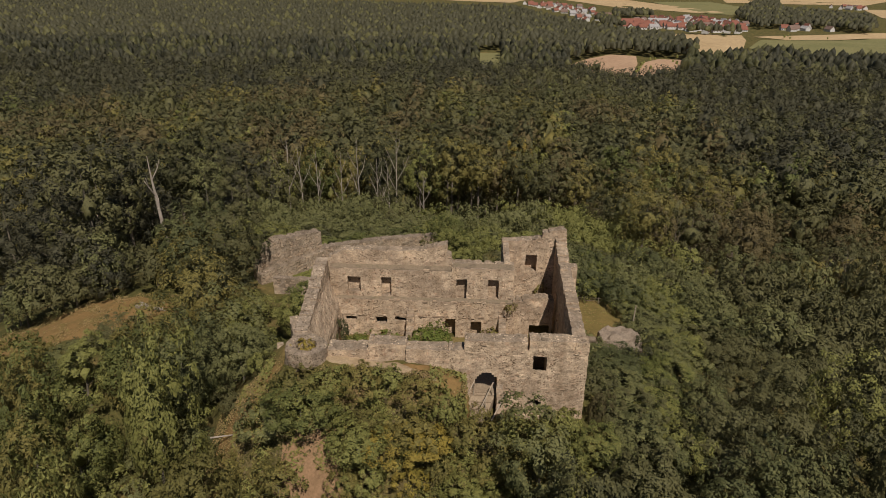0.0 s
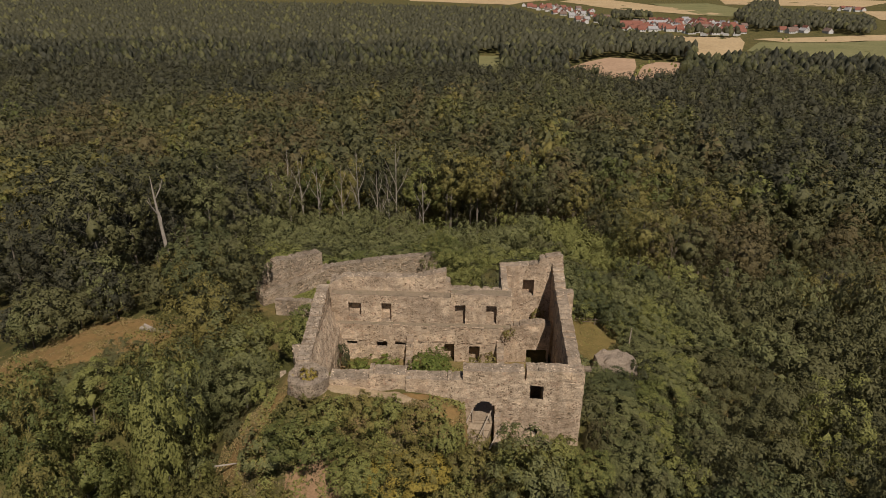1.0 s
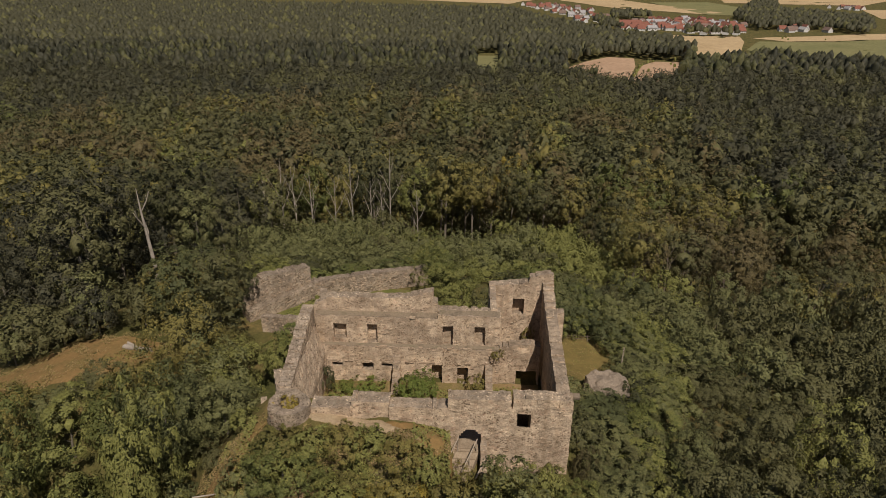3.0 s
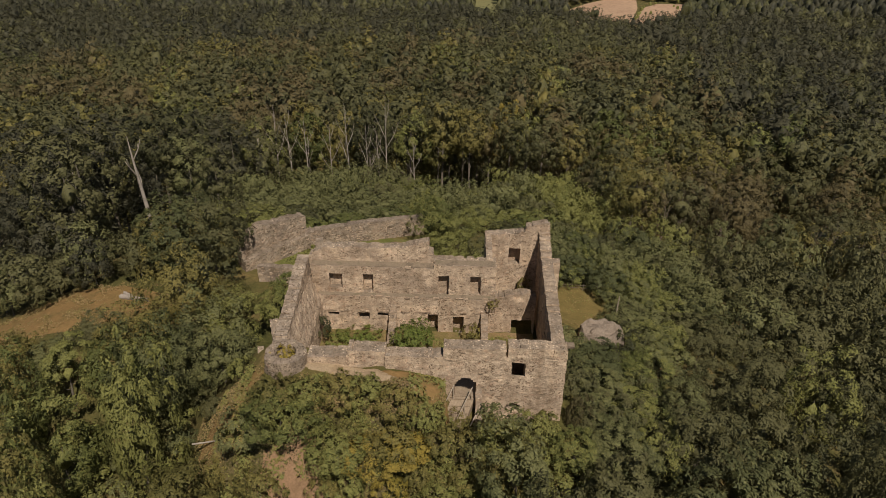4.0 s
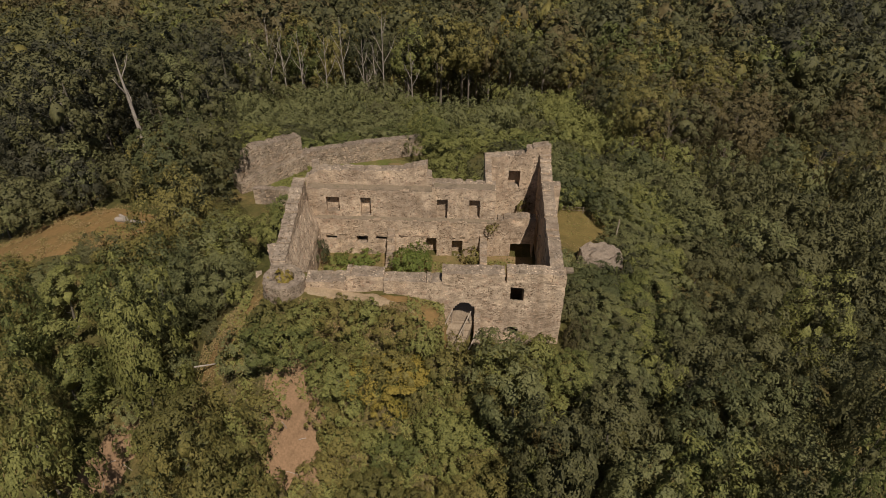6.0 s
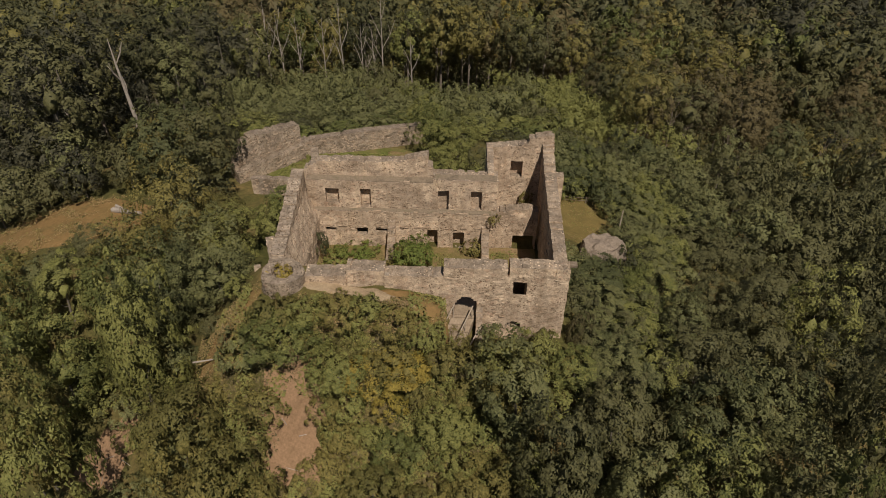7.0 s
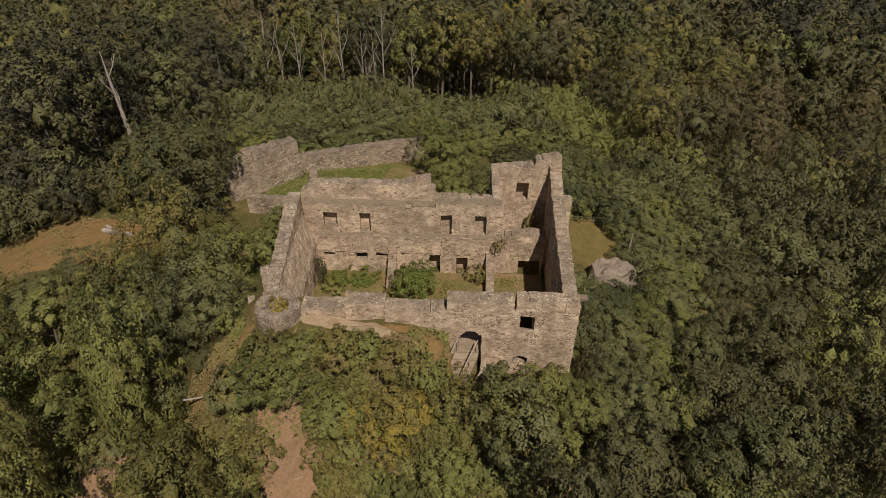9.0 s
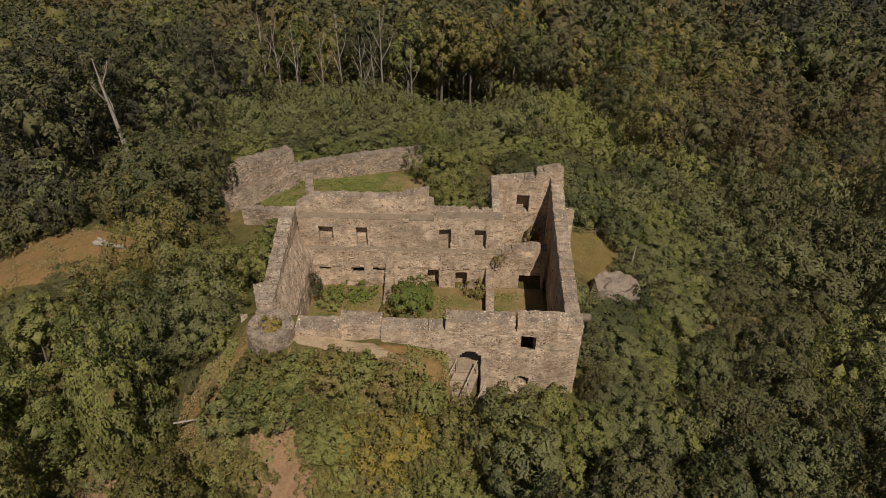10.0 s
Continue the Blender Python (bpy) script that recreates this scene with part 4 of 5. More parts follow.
FARTREE = [crown(rng.uniform(7.8, 9.4), rng.uniform(17.5, 20.5), 5.0, 36, 10, 0.78, 6, 0.09, 0.6, core=0.55, flat=0.22, low=-0.3, tight=0.5, bulk=0.66, out=1.5, stir=0.08, cap=0.98) for k in range(10)]
FARFAR = [crown(rng.uniform(8.0, 9.6), rng.uniform(16.5, 20), 6.0, 20, 6, 1.0, 5, 0.10, 0.7, core=0.64, flat=0.22, low=-0.2, tight=0.5, bulk=0.68, out=1.5, stir=0.08, cap=0.98) for k in range(10)]
DISTANT = [dome(rng.uniform(6.8, 9.2), rng.uniform(16.5, 21), 5.0, ICO1, 46, 0.95, (0.24, 0.1), 0.3) for k in range(8)]
HAZY = [dome(rng.uniform(8.2, 11.0), rng.uniform(16.5, 21), 5.0, ICO1, 5, 1.5, (0.16, 0.0), 0.3) for k in range(8)]


def in_poly(x, y, poly):
    odd = False
    for (x0, y0), (x1, y1) in zip(poly, poly[1:] + poly[:1]):
        if (y0 > y) != (y1 > y) and x < x0 + (y - y0) / (y1 - y0) * (x1 - x0):
            odd = not odd
    return odd


FOREST_EDGE = [(-1500, 1900), (-129, 1740), (114, 1700), (160, 1400), (197, 1240), (250, 1100), (300, 1030), (316, 940), (312, 895), (280, 838), (272, 770), (351, 826), (406, 831),
               (448, 785), (700, 740), (1300, 640), (1300, 100), (-1500, 100)]
GLADES = [[(111, 750), (150, 830), (189, 880), (222, 862), (245, 842), (276, 838), (262, 775), (215, 650), (178, 592), (158, 559), (144, 566), (125, 610), (100, 690)], [(8, 640), (34, 640), (42, 900), (10, 890)]]
VALLEY_WOODS = [[(560, 1320), (618, 1355), (700, 1350), (720, 1235), (770, 1300), (880, 1520), (860, 1640), (800, 1800), (960, 2200), (900, 2200), (620, 1620)], [(960, 1500), (1300, 1500), (1300, 1640), (1000, 1600)],
                [(380, 1185), (470, 1185), (480, 1205), (380, 1210)], [(258, 1300), (292, 1280), (285, 1440), (262, 1440)], [(330, 1560), (420, 1560), (420, 1640), (340, 1660)]]


def far_ok(u, v):
    if any(in_poly(u, v, g) for g in GLADES):
        return False
    return in_poly(u, v, FOREST_EDGE) or any(in_poly(u, v, g) for g in VALLEY_WOODS)


def spots(x0, x1, y0, y1, gap, ok, lo, hi, tint=far_mat):
    return [(x, y, rng.uniform(lo, hi), rng.uniform(0.8, 1.16), tint(x, y)) for x, y in lattice(x0, x1, y0, y1, gap, ok)]


woods("thicket", thicket, MIDD, WOOD_MATS, "dense green hazel thicket behind the curtain wall")
# first row of the tall forest, with its pale trunks showing
TRUNKS["edge"].materials[0] = STEM
for k in range(400):
    x, y = rng.uniform(-75, 62), rng.uniform(99, 116)
    if (x < -46 or x > -14 or y > 101.5) and roomy(x, y, 5.6):
        placed.append((x, y, 5.6))
        tree("edge", x, y, rng.uniform(0.95, 1.25), [OLIVE, BROWN, DARK, OLIVE, DARK, DARK, GREEN][int(rng.integers(0, 7))], "first row of the forest", rng.uniform(0.95, 1.2))
mid_spots = spots(-330, 330, 10, 330, 7.6, lambda u, v: v > 118 or (v > 98 and (u < -75 or u > 62)) or u > 112 or u < -92 or (u > 62 and v < 48), 0.9, 1.3, wood_mat)
close = [q for q in mid_spots if math.hypot(q[0] - 2, q[1] + 40) < 185]
mid_spots = [q for q in mid_spots if math.hypot(q[0] - 2, q[1] + 40) >= 185]
woods("slope_woods", [(q[0], q[1], q[2] * 0.72, q[3], q[4]) for q in close], SLOPE, WOOD_MATS, "brownish mixed trees on the steep side slopes")
behind = [(x, y, rng.uniform(0.6, 0.9), rng.uniform(0.7, 0.9), wood_mat(x, y)) for y in np.arange(-120, 10, 8.0) for x in np.arange(-120, 125, 8.5) if (y < -27 or abs(x - 2) > 44 + 0.7 * (y + 27)) and abs(x) < 110]
woods("slope_woods", [(x + rng.uniform(-3, 3), y + rng.uniform(-3, 3), s, st, m) for x, y, s, st, m in behind], FARFAR, WOOD_MATS, "mixed trees on the lower south slope")
woods("near_woods", mid_spots, FARTREE, WOOD_MATS, "dense mixed late-summer forest in olive and brown green")
far_spots = spots(-600, 560, 330, 640, 8.3, far_ok, 0.85, 1.25)
woods("far_woods", far_spots, FARFAR, WOOD_MATS, "far forest stretching down into the valley", 0.1)
woods("distant_woods", spots(-1000, 1000, 640, 860, 8.6, far_ok, 0.85, 1.2), DISTANT, WOOD_MATS, "dark woods stretching down into the valley", 0.05)
woods("distant_woods", spots(-1400, 1250, 860, 2150, 9.6, far_ok, 0.8, 1.2), HAZY, WOOD_MATS, "distant dark woods on the valley floor", 0.2)

# ---- sheets of soil, grass and sand lying on the ground ----


def sheet(name, cx, cy, rx, ry, turn, mat, label, category, lift=0.05, wob=0.22, rings=9, spokes=36):
    c, q = math.cos(radians(turn)), math.sin(radians(turn))
    pts = []
    for k in range(rings + 1):
        for j in range(spokes):
            t = 2 * math.pi * j / spokes
            r = k / rings * (1 + wob * noise.noise(Vector((math.cos(t) * 1.7 + cx, math.sin(t) * 1.7 + cy, 1))) + wob * 0.6 * noise.noise(Vector((math.cos(t) * 5 + cx, math.sin(t) * 5, 3))))
            u, v = rx * r * math.cos(t), ry * r * math.sin(t)
            pts.append((cx + u * c - v * q, cy + u * q + v * c))
    pts = np.array(pts)
    z = height(pts[:, 0], pts[:, 1]) + lift * (1 - 2.2 * (np.arange(len(pts)) // spokes == rings))
    f = [(k * spokes + j, k * spokes + (j + 1) % spokes, (k + 1) * spokes + (j + 1) % spokes, (k + 1) * spokes + j) for k in range(rings) for j in range(spokes)]
    ob = new(name, mesh_from(name, np.column_stack([pts, z]), f, 4, [mat], None, True))
    return tagged(ob, label, category, kind="structure")


STRAW = plain_material("straw_meadow", [(0.125, 0.095, 0.033), (0.22, 0.132, 0.052), (0.17, 0.115, 0.042)], 0.35, 3.0, 0.95, 0.6, 0.08)
MOWN = plain_material("mown_grass", [(0.125, 0.096, 0.030), (0.20, 0.140, 0.048)], 0.6, 7.0, 0.95, 0.5, 0.05)
PATCHY = plain_material("patchy_grass", [(0.085, 0.095, 0.022), (0.16, 0.125, 0.045), (0.22, 0.15, 0.07), (0.26, 0.175, 0.09)], 0.42, 6.0, 0.95, 0.7, 0.08)
sheet("soil_patch", -9.2, -8.7, 2.6, 3.3, 10, SOIL, "bare sandy reddish soil on the slope", "bare soil", 0.05, 0.6)
sheet("soil_patch", -25.4, -8.0, 2.6, 3.0, 0, SOIL, "bare sandy reddish soil on the slope", "bare soil", 0.05, 0.6)
sheet("soil_patch", -15.0, -3.1, 2.9, 1.2, 34, STRAW, "dry straw-coloured strip beside the turret", "dry grass")
sheet("meadow", -42.0, 17.0, 13.0, 5.0, 4, STRAW, "dry straw-coloured meadow at the forest edge", "meadow")
sheet("mown_plot", 16.3, 18.8, 5.0, 5.6, 0, MOWN, "short yellowish grass plot behind the east wall", "grass", 0.06, 0.1)
sheet("sand_path", -6.2, -1.45, 3.7, 0.62, -7, SAND, "pale trodden sand path along the wall", "path", 0.17, 0.3)
sheet("dry_bank", -0.9, -2.5, 3.4, 1.3, -8, STRAW, "dry straw-coloured grass bank below the wall", "dry grass", 0.16, 0.2)
sheet("sand_path", -2.9, -2.3, 2.6, 0.55, -14, SAND, "pale trodden sand path along the wall", "path", 0.18, 0.3)
LAWN = plain_material("green_lawn", [(0.080, 0.098, 0.020), (0.125, 0.122, 0.034), (0.20, 0.145, 0.065)], 0.5, 5.0, 0.95, 0.8, 0.08)
sheet("courtyard_grass", -10.0, 28.5, 11.0, 6.6, 12, LAWN, "patchy green and trodden grass inside the curtain wall", "grass", 0.06, 0.12, 14, 60)
sheet("trodden_patch", -4.6, 32.2, 2.6, 2.0, 15, PATCHY, "trodden brownish grass at the end of the court", "grass", 0.16, 0.3)
hu, hv = np.meshgrid(np.linspace(-11.4, 9.7, 60), np.linspace(0.4, 10.85, 34))
hw = hall_level(hu, hv) + 0.05 + 0.05 * np.sin(hu * 3.1) * np.cos(hv * 2.7)
hi_ = np.arange(hu.size).reshape(hu.shape)
hq = np.stack([hi_[:-1, :-1], hi_[:-1, 1:], hi_[1:, 1:], hi_[1:, :-1]], -1).reshape(-1, 4)
tagged(new("hall_floor", mesh_from("hall_floor", np.stack([hu, hv, hw], -1).reshape(-1, 3), hq, 4, [PATCHY], None, True)), "dry trampled grass and earth on the floor of the hall", "grass", kind="structure")


def brush(name, n, inside, mats, label, size=0.24, tall=0.5):
    """Low grass tufts and brush over a stretch of ground, as one mesh."""
    pts = []
    while len(pts) < n:
        u, v = rng.uniform(-16, 6, 4000), rng.uniform(-16, -1.2, 4000)
        for a, b in zip(u, v):
            if inside(a, b):
                pts.append((a, b))
    pts = np.array(pts[:n])
    z = height(pts[:, 0], pts[:, 1])
    lump = np.array([noise.noise(Vector((a * 0.7, b * 0.7, 0))) for a, b in pts])
    p = np.column_stack([pts, z + np.clip(rng.uniform(0, tall, n) * (0.6 + 1.2 * lump), 0.02, None)])
    v, f, way = leaves_at(p, np.tile([0, -0.4, 0.8], (n, 1)), size, 0.9)
    mi = np.where(lump + rng.normal(size=n) * 0.25 > 0.1, 0, np.where(lump + rng.normal(size=n) * 0.2 > -0.15, 1, 2))
    return tagged(new(name, mesh_from(name, v, f, 3, mats, mi, True, way)), label, "undergrowth", kind="stuff")


def on_slope(a, b):
    if 1.6 < a < 4.9 and b > -5 or b > -1.3:
        return False
    if ((a + 9.2) / 1.9) ** 2 + ((b + 9.4) / 2.5) ** 2 < 0.8 + 0.5 * math.sin(a * 3.1) * math.cos(b * 2.7) or ((a + 6.6) / 2.6) ** 2 + ((b + 1.6) / 0.6) ** 2 < 1:
        return False
    return not (-13.4 < a < -8.6 and b > -3) and not (-10 < a < -1.2 and b > -2.5 - 0.08 * (a + 6))


brush("undergrowth", 26000, on_slope, [GREEN, OLIVE, BROWN], "rank olive and straw undergrowth on the south slope")


def tufts(name, n, x0, x1, y0, y1, level, mats, label, tall=0.22, size=0.16, limit=-0.05):
    """Short grass tufts standing on a floor, as one mesh."""
    u, v = rng.uniform(x0, x1, n), rng.uniform(y0, y1, n)
    keep = np.array([noise.noise(Vector((a * 0.55, b * 0.55, 4.0))) + 0.25 * rng.uniform(-1, 1) > limit for a, b in zip(u, v)])
    u, v = u[keep], v[keep]
    z = level(u, v) + rng.uniform(0.02, tall, len(u))
    w, f, way = leaves_at(np.column_stack([u, v, z]), np.tile([0, -0.3, 0.9], (len(u), 1)), size, 0.9)
    return tagged(new(name, mesh_from(name, w, f, 3, mats, rng.integers(0, len(mats), len(f)), True, way)), label, "grass", kind="stuff")


tufts("hall_grass", 13000, -11.2, 9.6, 5.5, 10.6, lambda a, b: hall_level(a, b) + 0.05, [GRASS, OLIVE, GRASS], "patches of green and dry grass on the hall floor", 0.2, 0.13, 0.24)
tufts("court_grass", 30000, -20, -4.5, 24.0, 33.0, lambda a, b: height(a, b) + 0.08, [GRASS, GRASS, GREEN], "green grass tufts inside the curtain wall", 0.2, 0.12)


tufts("dry_grass", 16000, -9.4, 1.9, -4.6, -2.2, lambda a, b: height(a, b) + 0.12, [DRY, DRY, OLIVE], "dry straw-coloured grass along the sand path", 0.3, 0.13, 0.02)
tufts("dry_grass", 7000, -18.5, -12.6, -6.0, -0.6, lambda a, b: height(a, b) + 0.02, [DRY, OLIVE, DRY], "dry straw-coloured grass beside the turret", 0.3, 0.1, -0.1)
tufts("meadow_grass", 26000, -56, -28, 11.5, 22, lambda a, b: height(a, b) + 0.02, [DRY, DRY, OLIVE], "dry grass tufts on the meadow", 0.25, 0.12, 0.12)
tufts("plot_grass", 9000, 11.8, 21, 10, 24, lambda a, b: height(a, b) + 0.02, [DRY, OLIVE, GRASS], "yellowish grass tufts on the mown plot", 0.12, 0.09, 0.1)


def bush(x, y, z, wide, tall, mat, label, name="bush", leaf="scrub"):
    e = thing(name, label, "bush", (x, y, z))
    k = int(rng.integers(0, len(PROTOS[leaf])))
    e.scale = (wide / 3.6, wide / 3.6, tall / 2.6)
    e.rotation_euler = (0, 0, rng.uniform(0, 6.28))
    part("stem", TRUNKS["scrub"], None, e)
    part("foliage", crown_mesh(leaf, k, mat), None, e)
    return e


bush(-10.1, 8.9, -0.9, 1.9, 2.7, DARK, "dark green bush in the corner of the hall")
bush(-8.6, 8.6, -0.9, 2.4, 1.1, GRASS, "low green bush on the floor of the hall")
bush(-6.4, 9.3, -1.0, 3.0, 0.9, GRASS, "low green weeds on the floor of the hall")
bush(-1.6, 7.6, -0.6, 3.6, 2.4, GRASS, "round green bush in the middle of the hall")
bush(-1.2, 7.9, -0.7, 3.0, 2.2, GRASS, "round green bush in the middle of the hall")
bush(-2.1, 7.8, -0.7, 2.6, 1.8, GRASS, "round green bush in the middle of the hall")
bush(-3.4, 6.9, -0.6, 1.8, 0.9, OLIVE, "low olive weeds beside the wall stump")
bush(4.1, 9.6, -0.9, 1.9, 1.5, OLIVE, "olive weeds beside the wall stump")
bush(-10.9, -0.75, 4.1, 1.9, 1.1, YELLOW, "yellow-green bush filling the round turret")
bush(8.8, 15.8, 0.7, 1.3, 1.8, OLIVE, "olive green creeper on the tower wall")
bush(7.6, 15.6, -0.8, 1.1, 1.7, OLIVE, "olive creeper on the tower wall")
bush(5.6, 10.4, 2.2, 1.0, 0.9, OLIVE, "weeds growing from the broken wall")
bush(-7.2, -2.9, 2.4, 1.5, 1.7, OLIVE, "bushy shrub beside the sand path")
bush(-11.2, -3.6, 1.0, 3.2, 2.6, GREEN, "broad green bush before the round turret")
bush(-9.2, -4.0, 0.8, 2.8, 2.6, GREEN, "green bush before the round turret")
bush(-5.4, -4.2, 1.4, 1.6, 1.6, GREEN, "slim green shrub beside the sand path")
bush(5.3, -2.2, -1.6, 1.5, 2.2, GREEN, "green bush at the foot of the south wall")
bush(8.3, -2.2, -2.4, 1.2, 1.5, GREEN, "green bush before the low cellar arch")
bush(6.2, -2.3, -2.4, 1.5, 1.7, OLIVE, "olive bush before the low cellar arch")
bush(1.2, -3.6, -0.3, 1.8, 2.0, GREEN, "green bush at the foot of the stair")
bush(2.6, -3.75, -0.7, 2.0, 2.1, OLIVE, "olive bush at the foot of the stair")
bush(3.1, -5.4, -1.0, 2.0, 1.3, BROWN, "rusty dry bush on the slope below the stair")
bush(4.6, -3.7, -0.9, 1.7, 1.5, GREEN, "green bush at the foot of the stair")
bush(0.9, -3.2, 1.6, 1.4, 1.0, OLIVE, "low olive bush beside the stair")
bush(9.4, -2.4, -2.4, 2.0, 1.7, GREEN, "green bush at the foot of the south wall")
bush(12.0, -1.0, -2.6, 1.8, 4.0, BROWN, "brownish dry shrub beside the wall corner")

# ---- stair to the arched doorway, with timber rails ----
moss = plain_material("moss_and_earth", [(0.13, 0.10, 0.068), (0.21, 0.16, 0.11), (0.145, 0.118, 0.072)], 1.2, 9.0, 0.95, 0.8, 0.05)


def ledge(x0, x1, y0, y1, z):
    """A strip of moss and earth lying along a wall ledge."""
    n = max(6, round((x1 - x0) / 0.3))
    bm = bmesh.new()
    rows = []
    for k in range(n + 1):
        u = x0 + (x1 - x0) * k / n
        a, b = y0 + 0.05 * noise.noise(Vector((u * 2, z, 1))), y1
        h = 0.05 + 0.05 * noise.noise(Vector((u * 1.7, z, 5)))
        rows.append([bm.verts.new((u, a, z - 0.12)), bm.verts.new((u, a + 0.04, z + h)), bm.verts.new((u, b, z + h + 0.22))])
    for p, q in zip(rows, rows[1:]):
        for k in range(2):
            bm.faces.new((p[k], q[k], q[k + 1], p[k + 1]))
    part("mossy_ledge", bm, moss, castle, "brown mossy ledge")


ledge(-11.3, 0.1, 11.15, 11.78, 6.0)
ledge(-11.3, 5.85, 10.81, 11.16, 2.95)
ledge(0.2, 5.8, 11.16, 11.8, 6.27)


def course(x0, x1, y, z, share, seed):
    """A row of flat stones standing a little proud of a wall face."""
    pick_ = random.Random(seed)
    u = x0
    while u < x1:
        w = pick_.uniform(0.22, 0.62)
        if pick_.random() < share:
            bm = bmesh.new()
            dz, dy = pick_.uniform(-0.03, 0.03), pick_.uniform(0.02, 0.11)
            lo, hi = (u, y - dy, z + dz), (min(u + w - 0.03, x1), y + 0.2, z + dz + pick_.uniform(0.08, 0.17))
            q = []
            for k in range(8):
                p = Vector([(lo, hi)[(k >> a) & 1][a] for a in range(3)])
                q.append(bm.verts.new(p + Vector([pick_.uniform(-0.03, 0.03) for a in range(3)])))
            for f in ((0, 2, 3, 1), (4, 5, 7, 6), (0, 1, 5, 4), (2, 6, 7, 3), (0, 4, 6, 2), (1, 3, 7, 5)):
                bm.faces.new([q[k] for k in f])
            part("stone", bm, STONE, castle)
        u += w


course(-11.0, 5.6, 10.78, 1.3, 0.72, 3)
course(-11.0, 5.6, 10.82, 2.88, 0.45, 4)
course(-11.0, 0.0, 11.16, 5.92, 0.3, 5)
# dark cellar behind the low arch
bm = bmesh.new()
cv = [bm.verts.new(p) for p in ((6.0, 0.2, -4.4), (8.2, 0.2, -4.4), (8.2, 3.4, -4.4), (6.0, 3.4, -4.4), (6.0, 0.2, 0.85), (8.2, 0.2, 0.85), (8.2, 3.4, 0.85), (6.0, 3.4, 0.85))]
for f in ((0, 1, 2, 3), (4, 7, 6, 5), (0, 3, 7, 4), (1, 5, 6, 2), (3, 2, 6, 7)):
    bm.faces.new([cv[k] for k in f])
part("cellar_vault", bm, MASONRY_OLD, castle)
RAMP = plain_material("trodden_earth", [(0.23, 0.17, 0.115), (0.31, 0.24, 0.165)], 1.2, 8.0)
stair = thing("earth_stair", "worn trodden earth stair with timber handrails up to the arched doorway", "stair", (3.1, -2.5, 0))


def box(bm, lo, hi, jit=0.0):
    vs = []
    for k in range(8):
        p = Vector([(lo, hi)[(k >> a) & 1][a] for a in range(3)])
        vs.append(bm.verts.new(p + Vector([random.uniform(-jit, jit) for a in range(3)])))
    for f in ((0, 2, 3, 1), (4, 5, 7, 6), (0, 1, 5, 4), (2, 6, 7, 3), (0, 4, 6, 2), (1, 3, 7, 5)):
        bm.faces.new([vs[k] for k in f])


def beam(bm, a, b, w):
    a, b = Vector(a), Vector(b)
    d = (b - a).normalized()
    u = d.cross(Vector((0, 0, 1)))
    u = (u if u.length > 0.01 else Vector((1, 0, 0))).normalized() * w / 2
    v = d.cross(u).normalized() * w / 2
    ring = [[bm.verts.new(p + i * u + j * v) for i, j in ((-1, -1), (1, -1), (1, 1), (-1, 1))] for p in (a, b)]
    for k in range(4):
        bm.faces.new((ring[0][k], ring[0][(k + 1) % 4], ring[1][(k + 1) % 4], ring[1][k]))
    bm.faces.new(ring[0][::-1])
    bm.faces.new(ring[1])


HOME = Vector((3.1, -2.5, 0))
bm = bmesh.new()
rows = []
for k in range(13):
    q = k / 12
    x0, x1 = 2.25 - 1.25 * q, 4.0 - 1.1 * q
    row = []
    for m in range(7):
        p = Vector((x0 + (x1 - x0) * m / 6 - 3.1, 1.75 - 2.7 * q, 1.22 - 1.5 * q))
        row.append(bm.verts.new(p + Vector((0, 0, 0.07 * noise.noise(p * 2.3) + 0.03 * noise.noise(p * 6)))))
    rows.append([bm.verts.new(row[0].co + Vector((-0.1, 0, -2.4)))] + row + [bm.verts.new(row[-1].co + Vector((0.1, 0, -2.4)))])
for a, b in zip(rows, rows[1:]):
    for m in range(8):
        bm.faces.new((a[m], b[m], b[m + 1], a[m + 1]))
bm.faces.new(rows[-1])
bmesh.ops.recalc_face_normals(bm, faces=bm.faces)
part("ramp", bm, RAMP, stair)
for k in range(5):
    bm = bmesh.new()
    q = 0.12 + 0.19 * k
    beam(bm, (2.3 - 1.25 * q - 3.1, 1.75 - 2.7 * q, 1.24 - 1.5 * q), (3.95 - 1.1 * q - 3.1, 1.75 - 2.7 * q, 1.24 - 1.5 * q), 0.09)
    part("step_edge", bm, RAMP, stair)
bm = bmesh.new()
box(bm, (2.35 - 3.1, -0.9 + 2.5, 0.6), (3.98 - 3.1, 2.0 + 2.5, 1.2), 0.01)
part("landing", bm, RAMP, stair)
for px, drop in ((2.3, 0.0), (3.75, 0.15)):
    bm = bmesh.new()
    beam(bm, (px - 3.1, -1.0 + 2.5, 2.4 - drop), (px - 1.15 - 3.1, -3.1 + 2.5, 1.0 - drop), 0.07)
    for q in (0.05, 0.5, 0.98):
        x, y, z = px - 1.15 * q - 3.1, -1.0 - 2.1 * q + 2.5, 2.4 - drop - 1.4 * q
        beam(bm, (x, y, z), (x, y, z - 1.3), 0.06)
    part("handrail", bm, TIMBER, stair, "grey weathered timber handrail")
bm = bmesh.new()
beam(bm, (4.35 - 3.1, -2.3 + 2.5, 1.3), (3.6 - 3.1, -3.6 + 2.5, 0.6), 0.09)
beam(bm, (4.25 - 3.1, -2.5 + 2.5, 1.2), (4.25 - 3.1, -2.5 + 2.5, -0.4), 0.08)
part("handrail", bm, TIMBER, stair, "grey weathered timber handrail")
masonry("stair_cheek_wall", castle, (4.5, -2.9), (4.5, -0.95), 0.5, -3.0, [(0, 0.7), (1.95, 2.1)], rag=0.08, faced=())

